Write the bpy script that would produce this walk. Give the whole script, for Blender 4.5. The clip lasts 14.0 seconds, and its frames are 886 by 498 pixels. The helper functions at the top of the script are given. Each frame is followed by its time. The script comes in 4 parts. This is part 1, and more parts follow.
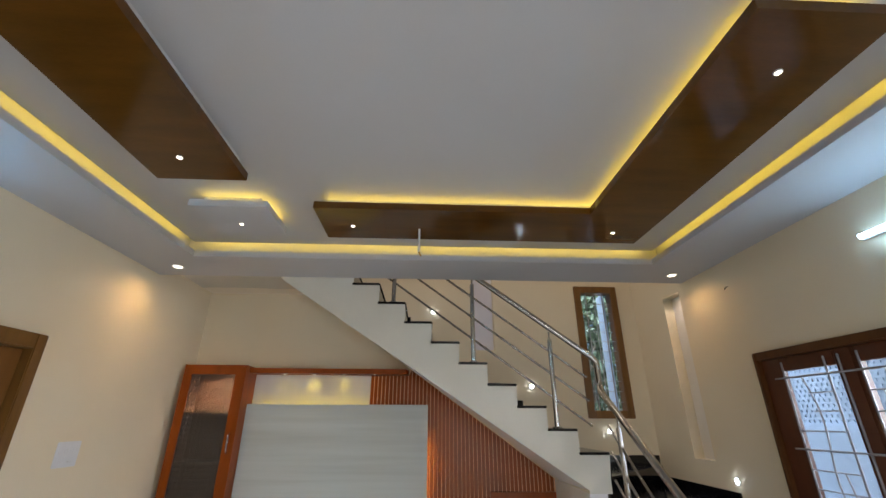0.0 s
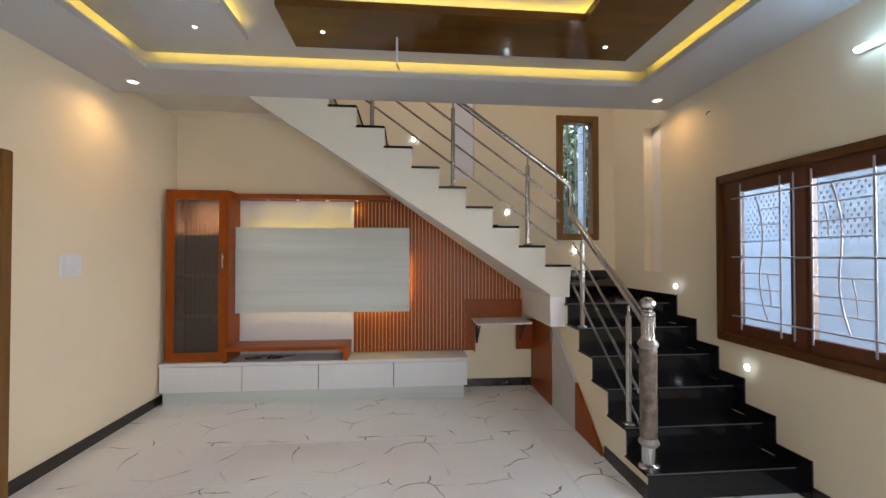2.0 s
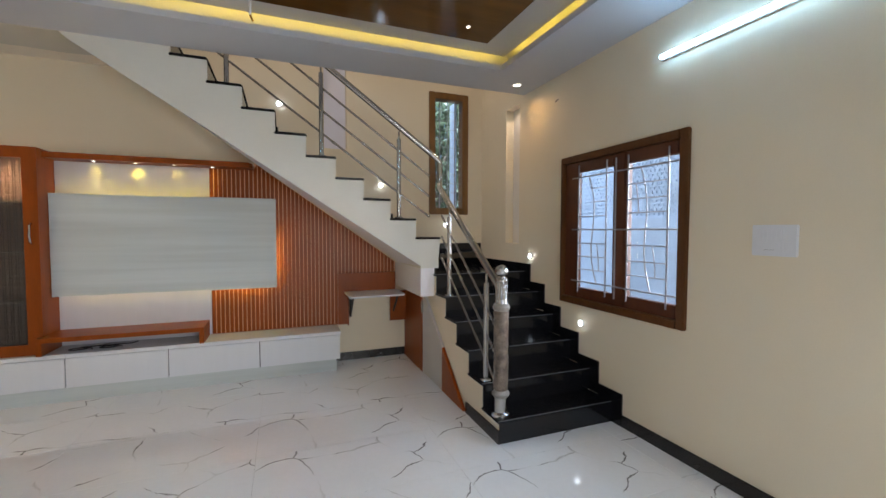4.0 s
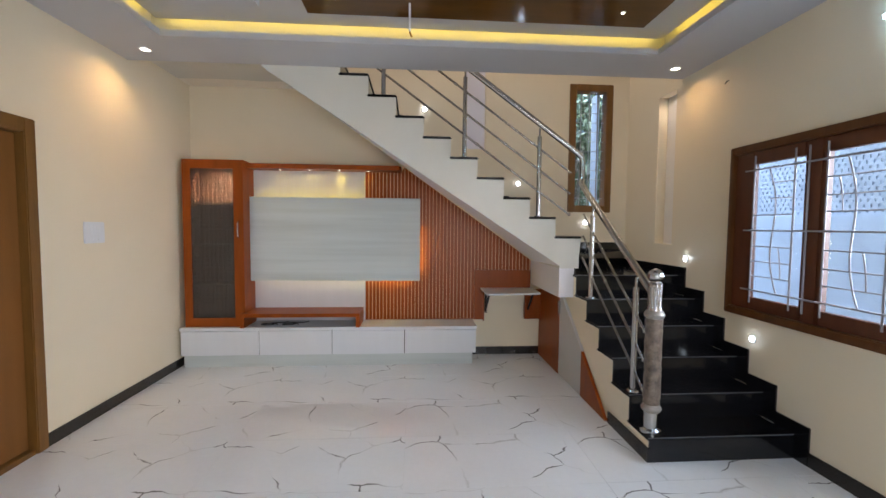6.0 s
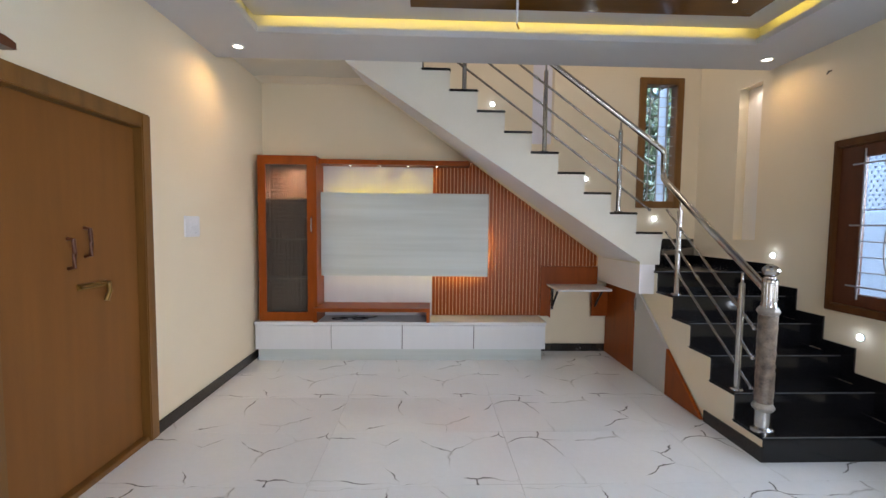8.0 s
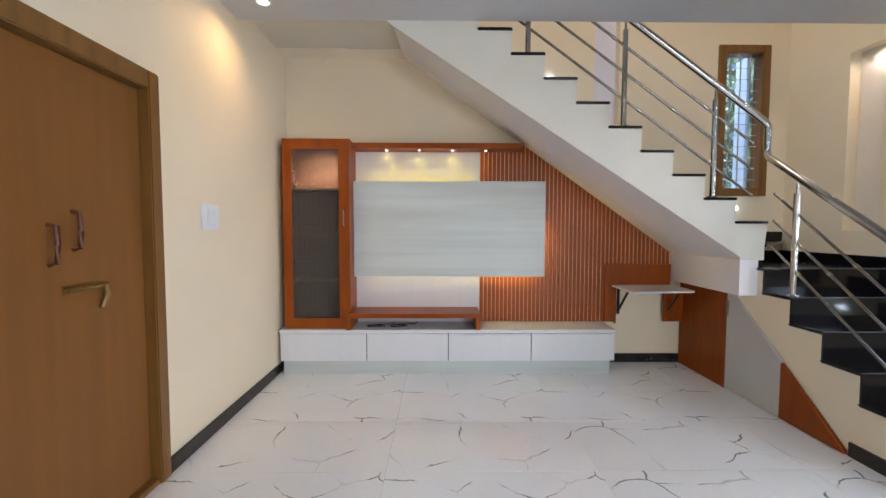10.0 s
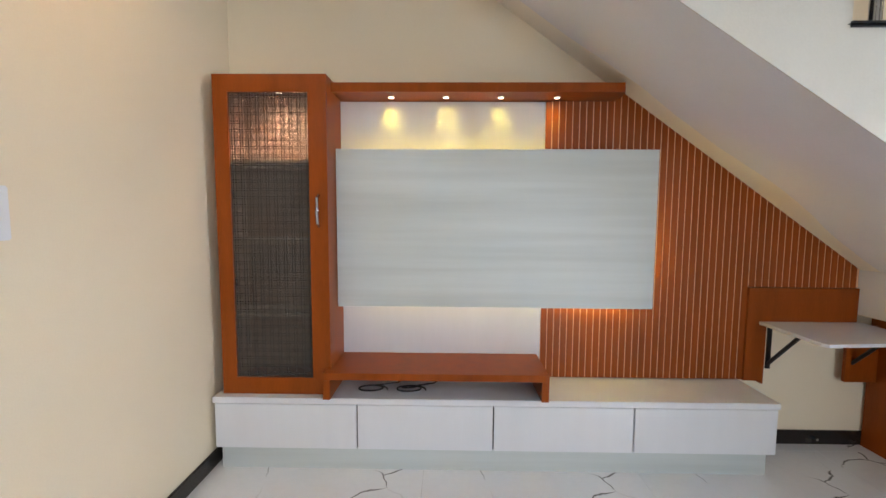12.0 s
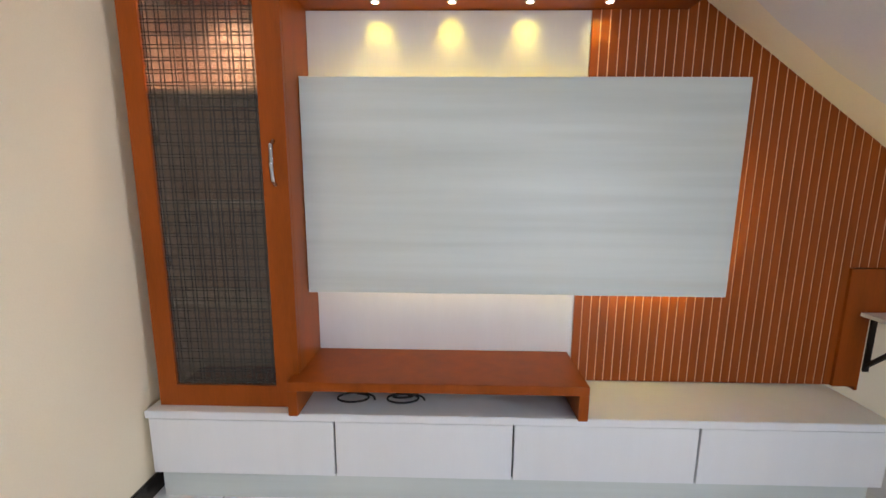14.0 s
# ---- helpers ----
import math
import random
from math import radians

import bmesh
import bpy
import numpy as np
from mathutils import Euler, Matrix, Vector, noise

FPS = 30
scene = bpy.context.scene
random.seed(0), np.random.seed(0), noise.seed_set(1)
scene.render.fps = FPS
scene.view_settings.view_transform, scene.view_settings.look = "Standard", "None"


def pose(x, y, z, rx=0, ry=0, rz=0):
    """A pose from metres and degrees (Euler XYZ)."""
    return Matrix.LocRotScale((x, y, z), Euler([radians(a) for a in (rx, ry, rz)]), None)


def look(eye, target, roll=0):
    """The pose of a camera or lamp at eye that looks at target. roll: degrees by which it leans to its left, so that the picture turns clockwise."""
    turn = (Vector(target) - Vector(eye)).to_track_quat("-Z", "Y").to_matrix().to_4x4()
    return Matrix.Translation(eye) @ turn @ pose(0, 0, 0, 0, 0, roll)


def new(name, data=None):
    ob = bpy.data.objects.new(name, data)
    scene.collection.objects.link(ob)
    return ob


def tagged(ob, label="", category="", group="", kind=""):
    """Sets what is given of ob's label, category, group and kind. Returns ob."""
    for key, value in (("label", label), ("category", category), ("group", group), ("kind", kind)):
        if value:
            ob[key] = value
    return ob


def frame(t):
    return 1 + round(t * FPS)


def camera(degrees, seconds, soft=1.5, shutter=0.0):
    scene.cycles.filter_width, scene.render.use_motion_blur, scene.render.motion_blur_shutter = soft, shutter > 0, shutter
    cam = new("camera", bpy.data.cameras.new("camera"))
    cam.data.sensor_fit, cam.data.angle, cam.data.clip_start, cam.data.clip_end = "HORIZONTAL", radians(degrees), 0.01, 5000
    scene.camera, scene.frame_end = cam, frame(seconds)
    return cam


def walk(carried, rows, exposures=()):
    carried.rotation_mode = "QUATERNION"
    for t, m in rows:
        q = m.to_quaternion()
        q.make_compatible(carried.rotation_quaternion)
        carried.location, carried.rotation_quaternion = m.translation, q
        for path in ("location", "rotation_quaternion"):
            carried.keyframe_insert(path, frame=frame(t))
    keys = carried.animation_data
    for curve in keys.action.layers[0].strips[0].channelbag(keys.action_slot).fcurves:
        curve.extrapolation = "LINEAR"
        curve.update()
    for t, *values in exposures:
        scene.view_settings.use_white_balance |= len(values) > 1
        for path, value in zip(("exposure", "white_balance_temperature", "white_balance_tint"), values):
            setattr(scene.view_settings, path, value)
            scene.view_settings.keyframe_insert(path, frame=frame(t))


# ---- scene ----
cam = camera(93.8, 14.0)
PATH = [
    (0, (-0.048, 0.099, 1.578), (0.031, 1.946, 2.342), 0.2),
    (0.5, (-0.037, 0.114, 1.533), (0.017, 2.046, 2.047), 0.2),
    (1, (-0.034, 0.107, 1.492), (0.011, 2.084, 1.791), 0.2),
    (1.5, (-0.044, 0.105, 1.443), (0.036, 2.099, 1.582), 0.0),
    (2, (-0.046, 0.102, 1.435), (0.135, 2.094, 1.464), -0.0),
    (2.5, (-0.034, 0.105, 1.422), (0.323, 2.072, 1.38), 0.0),
    (3, (0.008, 0.101, 1.412), (0.562, 2.021, 1.336), 0.0),
    (3.2, (0.055, 0.077, 1.401), (0.666, 1.979, 1.316), 0.0),
    (4.15, (0.05, 0.058, 1.408), (0.775, 1.919, 1.322), 0.1),
    (5.3, (-0.015, 0.044, 1.416), (0.477, 1.98, 1.313), 0.3),
    (5.5, (-0.036, 0.042, 1.427), (0.36, 2.0, 1.32), 0.4),
    (6, (-0.066, 0.057, 1.431), (0.073, 2.049, 1.321), 0.5),
    (6.5, (-0.052, 0.066, 1.429), (-0.036, 2.063, 1.314), 0.4),
    (7, (-0.08, 0.077, 1.424), (-0.058, 2.074, 1.306), 0.4),
    (7.5, (-0.35, 0.057, 1.409), (-0.296, 2.052, 1.292), 0.5),
    (8, (-0.63, 0.096, 1.398), (-0.561, 2.091, 1.279), 0.6),
    (8.2, (-0.718, 0.143, 1.365), (-0.653, 2.139, 1.257), 0.6),
    (10.3, (-0.999, 0.879, 1.301), (-0.985, 2.876, 1.196), 0.2),
    (10.5, (-1.015, 1.049, 1.324), (-1.005, 3.045, 1.206), 0.3),
    (11, (-1.027, 1.424, 1.331), (-1.018, 3.419, 1.193), 0.3),
    (11.5, (-1.042, 1.809, 1.354), (-1.058, 3.803, 1.194), 0.4),
    (12, (-1.129, 2.174, 1.365), (-1.161, 4.167, 1.199), 0.3),
    (12.5, (-1.113, 2.476, 1.372), (-1.173, 4.467, 1.192), 0.3),
    (13, (-1.123, 2.679, 1.398), (-1.199, 4.667, 1.19), 0.4),
    (13.5, (-1.156, 2.745, 1.377), (-1.226, 4.726, 1.113), 0.4),
    (14, (-1.148, 2.76, 1.328), (-1.189, 4.731, 0.993), 0.4),
]
walk(cam, [(t, look(eye, target, roll)) for t, eye, target, roll in PATH], [(0.0, -1.02, 6950, 11), (0.5, -0.95, 7350, 12), (1.0, -0.86, 7450, 13), (1.5, -0.75, 7350, 13), (2.0, -0.70, 7100, 13), (2.5, -0.76, 7000, 12), (3.0, -0.77, 6750, 11), (5.5, -0.74, 6700, 13), (6.5, -0.52, 6600, 13), (8.0, -0.54, 6550, 13), (10.3, -0.31, 6500, 12), (11.0, -0.32, 6550, 11), (13.0, -0.26, 6600, 13), (14.0, -0.27, 6550, 13)])

# ---- light ----
world = bpy.data.worlds.new("sky")
scene.world = world
world.use_nodes = True
wn = world.node_tree
sky = wn.nodes.new("ShaderNodeTexSky")
sky.sky_type, sky.sun_disc = "NISHITA", False
sky.sun_elevation, sky.sun_rotation = radians(55), radians(200)
wn.links.new(sky.outputs[0], wn.nodes["Background"].inputs[0])
wn.nodes["Background"].inputs[1].default_value = 0.15
sun = new("sun", bpy.data.lights.new("sun", "SUN"))
sun.data.energy, sun.data.angle, sun.data.color = 1.2, radians(12), (1, 0.96, 0.9)
sun.matrix_world = look((4, -6, 10), (0, 0, 0))


def lamp(name, kind, place, target, energy, color, size=0.05, size_y=None, spot=60, blend=0.6):
    data = bpy.data.lights.new(name, kind)
    data.energy, data.color = energy, color
    if kind == "AREA":
        data.size = size
        if size_y:
            data.shape, data.size_y = "RECTANGLE", size_y
    else:
        data.shadow_soft_size = size
    if kind == "SPOT":
        data.spot_size, data.spot_blend = radians(spot), blend
    ob = new(name, data)
    ob.matrix_world = look(place, target)
    return ob


WARM, COOL, LED, DAY = (1.0, 0.72, 0.42), (0.74, 0.86, 1.0), (1.0, 0.72, 0.10), (0.72, 0.84, 1.0)
TUBE_E, DOWN_E, SPOT_E, STRIP_E = 46.0, 28.0, 1.6, 13.0
# stand-in daylight at the window, the narrow stair window and an assumed front opening
lamp("alley_sky", "AREA", (2.98, 2.4, 3.4), (2.98, 2.4, 0), 8, (0.46, 0.70, 1.0), 0.9, 4.6)
# added lamp that brightens the backing wall beyond the lattice
lamp("backing_wall_fill", "AREA", (4.5, 3.0, 4.2), (4.5, 3.0, 0), 500, DAY, 1.2, 7.0)
lamp("garden_sky", "AREA", (2.3, 6.4, 6.5), (2.3, 6.4, 0), 3000, DAY, 3.0, 2.6)
# added fill from behind the camera, no opening is known there
lamp("front_fill", "AREA", (1.0, -1.45, 1.15), (-2.4, 1.2, -1.0), 118, (0.88, 0.94, 1.0), 1.9, 1.5)
# out of sight in the alley, added to push window light inside
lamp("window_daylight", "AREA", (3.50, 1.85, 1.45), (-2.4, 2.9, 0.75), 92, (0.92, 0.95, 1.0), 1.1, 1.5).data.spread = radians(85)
# added fill under the stairwell roof, no source known up there
lamp("stairwell_fill", "AREA", (0.2, 4.1, 5.2), (0.4, 4.1, 0), 72, (1.0, 0.90, 0.80), 1.6, 0.7)

# ---- materials ----
def mat(name, color=(0.8, 0.8, 0.8), rough=0.5, metal=0.0, vary=0.06, scale=3.0, grain=60.0, bump=0.02, stretch=(1, 1, 1), color2=None, spec=0.5, coat=0.0):
    """A surface with variation at two scales: broad patches and fine grain, with relief."""
    m = bpy.data.materials.new(name)
    m.use_nodes = True
    nt = m.node_tree
    b = nt.nodes["Principled BSDF"]
    b.inputs["Metallic"].default_value = metal
    b.inputs["Specular IOR Level"].default_value = spec
    b.inputs["Coat Weight"].default_value = coat
    b.inputs["Coat Roughness"].default_value = 0.08
    geo = nt.nodes.new("ShaderNodeNewGeometry")
    mp = nt.nodes.new("ShaderNodeMapping")
    mp.inputs["Scale"].default_value = stretch
    nt.links.new(geo.outputs["Position"], mp.inputs["Vector"])
    n1, n2 = nt.nodes.new("ShaderNodeTexNoise"), nt.nodes.new("ShaderNodeTexNoise")
    n1.inputs["Scale"].default_value, n2.inputs["Scale"].default_value = scale, grain
    n1.inputs["Detail"].default_value, n2.inputs["Detail"].default_value = 4, 3
    for n in (n1, n2):
        nt.links.new(mp.outputs[0], n.inputs["Vector"])
    add = nt.nodes.new("ShaderNodeMath")
    add.operation = "MULTIPLY_ADD"
    nt.links.new(n2.outputs["Fac"], add.inputs[0])
    add.inputs[1].default_value = 0.35
    nt.links.new(n1.outputs["Fac"], add.inputs[2])
    ramp = nt.nodes.new("ShaderNodeMix")
    ramp.data_type = "RGBA"
    c2 = color2 or tuple(c * (1 - vary * 2) for c in color)
    ramp.inputs["A"].default_value = (*c2, 1)
    ramp.inputs["B"].default_value = (*(tuple(min(1, c * (1 + vary)) for c in color)), 1)
    rng = nt.nodes.new("ShaderNodeMapRange")
    rng.inputs["From Min"].default_value, rng.inputs["From Max"].default_value = 0.42, 0.92
    nt.links.new(add.outputs[0], rng.inputs["Value"])
    nt.links.new(rng.outputs[0], ramp.inputs["Factor"])
    nt.links.new(ramp.outputs["Result"], b.inputs["Base Color"])
    rr = nt.nodes.new("ShaderNodeMapRange")
    rr.inputs["To Min"].default_value, rr.inputs["To Max"].default_value = rough * 0.85, min(1, rough * 1.2)
    nt.links.new(n1.outputs["Fac"], rr.inputs["Value"])
    nt.links.new(rr.outputs[0], b.inputs["Roughness"])
    if bump:
        bp = nt.nodes.new("ShaderNodeBump")
        bp.inputs["Strength"].default_value, bp.inputs["Distance"].default_value = min(1, bump * 10), 0.002
        nt.links.new(n2.outputs["Fac"], bp.inputs["Height"])
        nt.links.new(bp.outputs[0], b.inputs["Normal"])
    return m


def glow(name, color, strength):
    m = bpy.data.materials.new(name)
    m.use_nodes = True
    nt = m.node_tree
    b = nt.nodes["Principled BSDF"]
    b.inputs["Base Color"].default_value = (0.8, 0.8, 0.8, 1)
    b.inputs["Emission Color"].default_value = (*color, 1)
    b.inputs["Emission Strength"].default_value = strength
    return m


def pane_mat(name, tint, gloss, haze=0.0):
    """Thin glass: clear or tinted, glossier at a slant, with an optional film of haze."""
    m = bpy.data.materials.new(name)
    m.use_nodes = True
    nt = m.node_tree
    nt.nodes.remove(nt.nodes["Principled BSDF"])
    tr, gl, mx, lw, pw = (nt.nodes.new(k) for k in ("ShaderNodeBsdfTransparent", "ShaderNodeBsdfGlossy", "ShaderNodeMixShader", "ShaderNodeLayerWeight", "ShaderNodeMath"))
    tr.inputs[0].default_value = (*tint, 1)
    gl.inputs["Roughness"].default_value = gloss
    pw.operation = "POWER"
    pw.inputs[1].default_value = 4.0
    lw.inputs["Blend"].default_value = 0.5
    nt.links.new(lw.outputs["Facing"], pw.inputs[0])
    sc = nt.nodes.new("ShaderNodeMath")
    sc.operation = "MULTIPLY_ADD"
    sc.inputs[1].default_value, sc.inputs[2].default_value = 0.6, 0.025
    nt.links.new(pw.outputs[0], sc.inputs[0])
    nt.links.new(sc.outputs[0], mx.inputs[0])
    base = tr.outputs[0]
    if haze:
        df, hz = nt.nodes.new("ShaderNodeBsdfDiffuse"), nt.nodes.new("ShaderNodeMixShader")
        df.inputs[0].default_value = (0.092, 0.090, 0.084, 1)
        hz.inputs[0].default_value = haze
        nt.links.new(tr.outputs[0], hz.inputs[1])
        nt.links.new(df.outputs[0], hz.inputs[2])
        base = hz.outputs[0]
    nt.links.new(base, mx.inputs[1])
    nt.links.new(gl.outputs[0], mx.inputs[2])
    nt.links.new(mx.outputs[0], nt.nodes["Material Output"].inputs[0])
    return m


def marble():
    """Polished white tile with a repeated print: soft grey clouds and thin broken dark veins."""
    m = mat("white_marble_tile", (0.83, 0.84, 0.855), 0.08, vary=0.03, scale=1.6, grain=30, bump=0)
    nt = m.node_tree
    b = nt.nodes["Principled BSDF"]
    tc, info = nt.nodes.new("ShaderNodeTexCoord"), nt.nodes.new("ShaderNodeObjectInfo")
    step = nt.nodes.new("ShaderNodeMath")
    step.operation = "MULTIPLY"
    step.inputs[1].default_value = 3.0
    flo = nt.nodes.new("ShaderNodeMath")
    flo.operation = "FLOOR"
    nt.links.new(info.outputs["Random"], step.inputs[0])
    nt.links.new(step.outputs[0], flo.inputs[0])
    place = nt.nodes.new("ShaderNodeVectorMath")
    place.operation = "MULTIPLY_ADD"
    place.inputs[1].default_value = (2.3, 4.1, 0)
    nt.links.new(flo.outputs[0], place.inputs[0])
    nt.links.new(tc.outputs["Object"], place.inputs[2])

    def warped(scale, detail, amount, src):
        w, v = nt.nodes.new("ShaderNodeTexNoise"), nt.nodes.new("ShaderNodeVectorMath")
        w.inputs["Scale"].default_value, w.inputs["Detail"].default_value = scale, detail
        nt.links.new(src, w.inputs["Vector"])
        v.operation = "MULTIPLY_ADD"
        v.inputs[1].default_value = (amount, amount, 0)
        nt.links.new(w.outputs["Color"], v.inputs[0])
        nt.links.new(src, v.inputs[2])
        return v.outputs[0]
    bent = warped(15.0, 2, 0.045, warped(2.2, 1, 0.26, place.outputs[0]))

    def vein(scale, width, lo, hi, maskscale, seed):
        off = nt.nodes.new("ShaderNodeVectorMath")
        off.inputs[1].default_value = (seed, seed * 1.7, 0)
        nt.links.new(bent, off.inputs[0])
        v = nt.nodes.new("ShaderNodeTexVoronoi")
        v.feature, v.voronoi_dimensions = "DISTANCE_TO_EDGE", "2D"
        v.inputs["Scale"].default_value = scale
        nt.links.new(off.outputs[0], v.inputs["Vector"])
        k = nt.nodes.new("ShaderNodeTexNoise")
        k.inputs["Scale"].default_value, k.inputs["Detail"].default_value = maskscale, 1
        nt.links.new(off.outputs[0], k.inputs["Vector"])
        q = nt.nodes.new("ShaderNodeMapRange")
        q.inputs["From Min"].default_value, q.inputs["From Max"].default_value = lo, hi
        nt.links.new(k.outputs["Fac"], q.inputs["Value"])
        wd = nt.nodes.new("ShaderNodeMath")
        wd.operation = "MULTIPLY_ADD"
        wd.inputs[1].default_value, wd.inputs[2].default_value = width, 0.0004
        nt.links.new(q.outputs[0], wd.inputs[0])
        r = nt.nodes.new("ShaderNodeMapRange")
        r.inputs["To Min"].default_value, r.inputs["To Max"].default_value = 1, 0
        nt.links.new(wd.outputs[0], r.inputs["From Max"])
        nt.links.new(v.outputs["Distance"], r.inputs["Value"])
        p = nt.nodes.new("ShaderNodeMath")
        p.operation = "MULTIPLY"
        nt.links.new(r.outputs[0], p.inputs[0])
        nt.links.new(q.outputs[0], p.inputs[1])
        return p.outputs[0]
    thin = vein(2.2, 0.012, 0.475, 0.60, 4.4, 3.1)
    soft = vein(2.2, 0.030, 0.42, 0.72, 3.0, 3.1)
    last = b.inputs["Base Color"].links[0].from_socket
    for fac, col, amount in ((soft, (0.40, 0.39, 0.37), 0.55), (thin, (0.045, 0.04, 0.035), 1.0)):
        mx, am = nt.nodes.new("ShaderNodeMix"), nt.nodes.new("ShaderNodeMath")
        mx.data_type, am.operation = "RGBA", "MULTIPLY"
        am.inputs[1].default_value = amount
        nt.links.new(fac, am.inputs[0])
        nt.links.new(am.outputs[0], mx.inputs["Factor"])
        nt.links.new(last, mx.inputs["A"])
        mx.inputs["B"].default_value = (*col, 1)
        last = mx.outputs["Result"]
    nt.links.new(last, b.inputs["Base Color"])
    return m


CREAM = mat("cream_wall_paint", (0.79, 0.69, 0.525), 0.55, vary=0.025, scale=1.2, grain=140, bump=0.03)
# white paint taken down to grey, the ceiling's dimness put into the colour
CEIL = mat("shaded_ceiling_paint", (0.525, 0.525, 0.55), 0.6, vary=0.02, scale=1.0, grain=120, bump=0.02)
SOFFIT = mat("stair_paint", (0.66, 0.63, 0.56), 0.6, vary=0.03, scale=2, grain=120, bump=0.03)
LAMINATE = mat("red_brown_laminate", (0.268, 0.056, 0.005), 0.34, spec=0.22, vary=0.11, scale=2.5, grain=40, bump=0.01, stretch=(6, 6, 0.7))
DARKWOOD = mat("dark_gloss_wood", (0.105, 0.042, 0.007), 0.12, vary=0.14, scale=2.0, grain=30, bump=0, stretch=(1, 6, 1), spec=0.3)
TEAK = mat("teak_frame", (0.19, 0.085, 0.018), 0.38, vary=0.16, scale=2, grain=40, bump=0.02, stretch=(8, 8, 0.7))
LEAF_WOOD = mat("door_leaf_wood", (0.215, 0.088, 0.022), 0.45, spec=0.25, vary=0.06, scale=2, grain=50, bump=0.015, stretch=(8, 8, 0.6))
SHUTTER = mat("dark_red_shutter_wood", (0.11, 0.030, 0.010), 0.35, vary=0.15, scale=3, grain=40, bump=0.02, stretch=(6, 6, 1))
WINTEAK = mat("dark_window_frame", (0.115, 0.042, 0.012), 0.36, vary=0.16, scale=2, grain=40, bump=0.02, stretch=(8, 8, 0.7), spec=0.3)
GRANITE = mat("black_granite", (0.008, 0.008, 0.010), 0.12, vary=0.3, scale=12, grain=220, bump=0.0, color2=(0.003, 0.003, 0.004), spec=0.45)
# lighter grey stands in for the glint on the polished tread edges
EDGE_GLINT = mat("granite_edge_glint", (0.085, 0.092, 0.105), 0.35, vary=0.15, scale=12, grain=200, bump=0)
SKIRT = mat("dark_skirting_tile", (0.018, 0.014, 0.012), 0.25, vary=0.2, scale=6, grain=120, bump=0)
STEEL = mat("polished_steel", (0.46, 0.45, 0.44), 0.19, metal=1.0, vary=0.04, scale=6, grain=200, bump=0)
# steel darkened, the dark surroundings it mirrors put into the colour
BARSTEEL = mat("darkened_steel_bar", (0.30, 0.285, 0.27), 0.24, metal=1.0, vary=0.05, scale=6, grain=200, bump=0)
STREAK = mat("pale_streaked_laminate", (0.565, 0.605, 0.60), 0.36, vary=0.02, scale=3.0, grain=9, bump=0, stretch=(0.16, 0.16, 4), color2=(0.47, 0.505, 0.495))
WHITELAM = mat("white_laminate", (0.70, 0.71, 0.74), 0.32, vary=0.012, scale=3, grain=40, bump=0, stretch=(5, 5, 0.5))
BACKLAM = mat("white_back_board", (0.63, 0.62, 0.66), 0.4, vary=0.02, scale=2.4, grain=30, bump=0, stretch=(4, 4, 0.5))
GREYLAM = mat("grey_laminate", (0.54, 0.525, 0.52), 0.4, vary=0.03, scale=3, grain=60, bump=0)
SHELFLAM = mat("tan_shelf_edge", (0.68, 0.56, 0.42), 0.4, vary=0.05, bump=0)
PALE = mat("pale_groove", (0.92, 0.57, 0.35), 0.5, vary=0.05, bump=0)
PEACH = mat("pale_inner_laminate", (0.60, 0.40, 0.30), 0.45, vary=0.06, bump=0)
PLAID = mat("etched_dark_line", (0.036, 0.030, 0.026), 0.6, vary=0.2, bump=0)
NEWEL_WRAP = mat("grey_plastic_wrap", (0.30, 0.275, 0.25), 0.35, vary=0.2, scale=20, grain=80, bump=0.06)
LILAC = mat("cool_white_soffit_paint", (0.78, 0.755, 0.77), 0.6, vary=0.03, scale=2, grain=120, bump=0.03)
# wall cream made paler, light on the strip put into the colour
SOFTCREAM = mat("brightened_cream_paint_edge", (0.88, 0.80, 0.69), 0.6, vary=0.03, scale=2, grain=120, bump=0.03)
NICHEWHITE = mat("warm_white_recess_paint", (0.80, 0.76, 0.71), 0.6, vary=0.02, bump=0.02)
NICHELILAC = mat("lilac_white_recess_paint", (0.72, 0.71, 0.80), 0.6, vary=0.02, bump=0.02)
MARBLE = marble()
GROUT = mat("tile_joint", (0.7, 0.7, 0.69), 0.7, vary=0.1, bump=0)
BLACK = mat("black_metal", (0.014, 0.013, 0.013), 0.35, vary=0.2, bump=0.01)
PLASTIC = mat("white_plastic", (0.74, 0.75, 0.78), 0.3, vary=0.02, bump=0)
# white enamel darkened to grey, its backlit shade put into the colour
GRILLE = mat("backlit_grey_grille", (0.29, 0.29, 0.33), 0.35, vary=0.05, bump=0)
WRAP = mat("wrinkled_plastic_wrap", (0.18, 0.138, 0.11), 0.38, vary=0.35, scale=22, grain=90, bump=0.1)
BRASS = mat("aged_brass", (0.35, 0.22, 0.08), 0.35, metal=1.0, vary=0.2, bump=0)
RUBBER = mat("black_cable", (0.01, 0.01, 0.012), 0.5, vary=0.2, bump=0)
# white wall darkened and blued, dim cool daylight put into the colour
COMPOUND = mat("dimmed_compound_wall", (0.37, 0.45, 0.58), 0.7, vary=0.08, scale=1.5, grain=60, bump=0.04)
# white wall with the blue of the daylight put into its colour
OUTWALL = mat("blue_tinted_outside_wall", (0.64, 0.74, 0.88), 0.7, vary=0.05, scale=1.5, grain=60, bump=0.04)
GREEN = mat("leaf_green", (0.085, 0.12, 0.06), 0.5, vary=0.4, scale=4, grain=20, bump=0)
BARK = mat("bark", (0.12, 0.09, 0.06), 0.8, vary=0.3, bump=0.05)
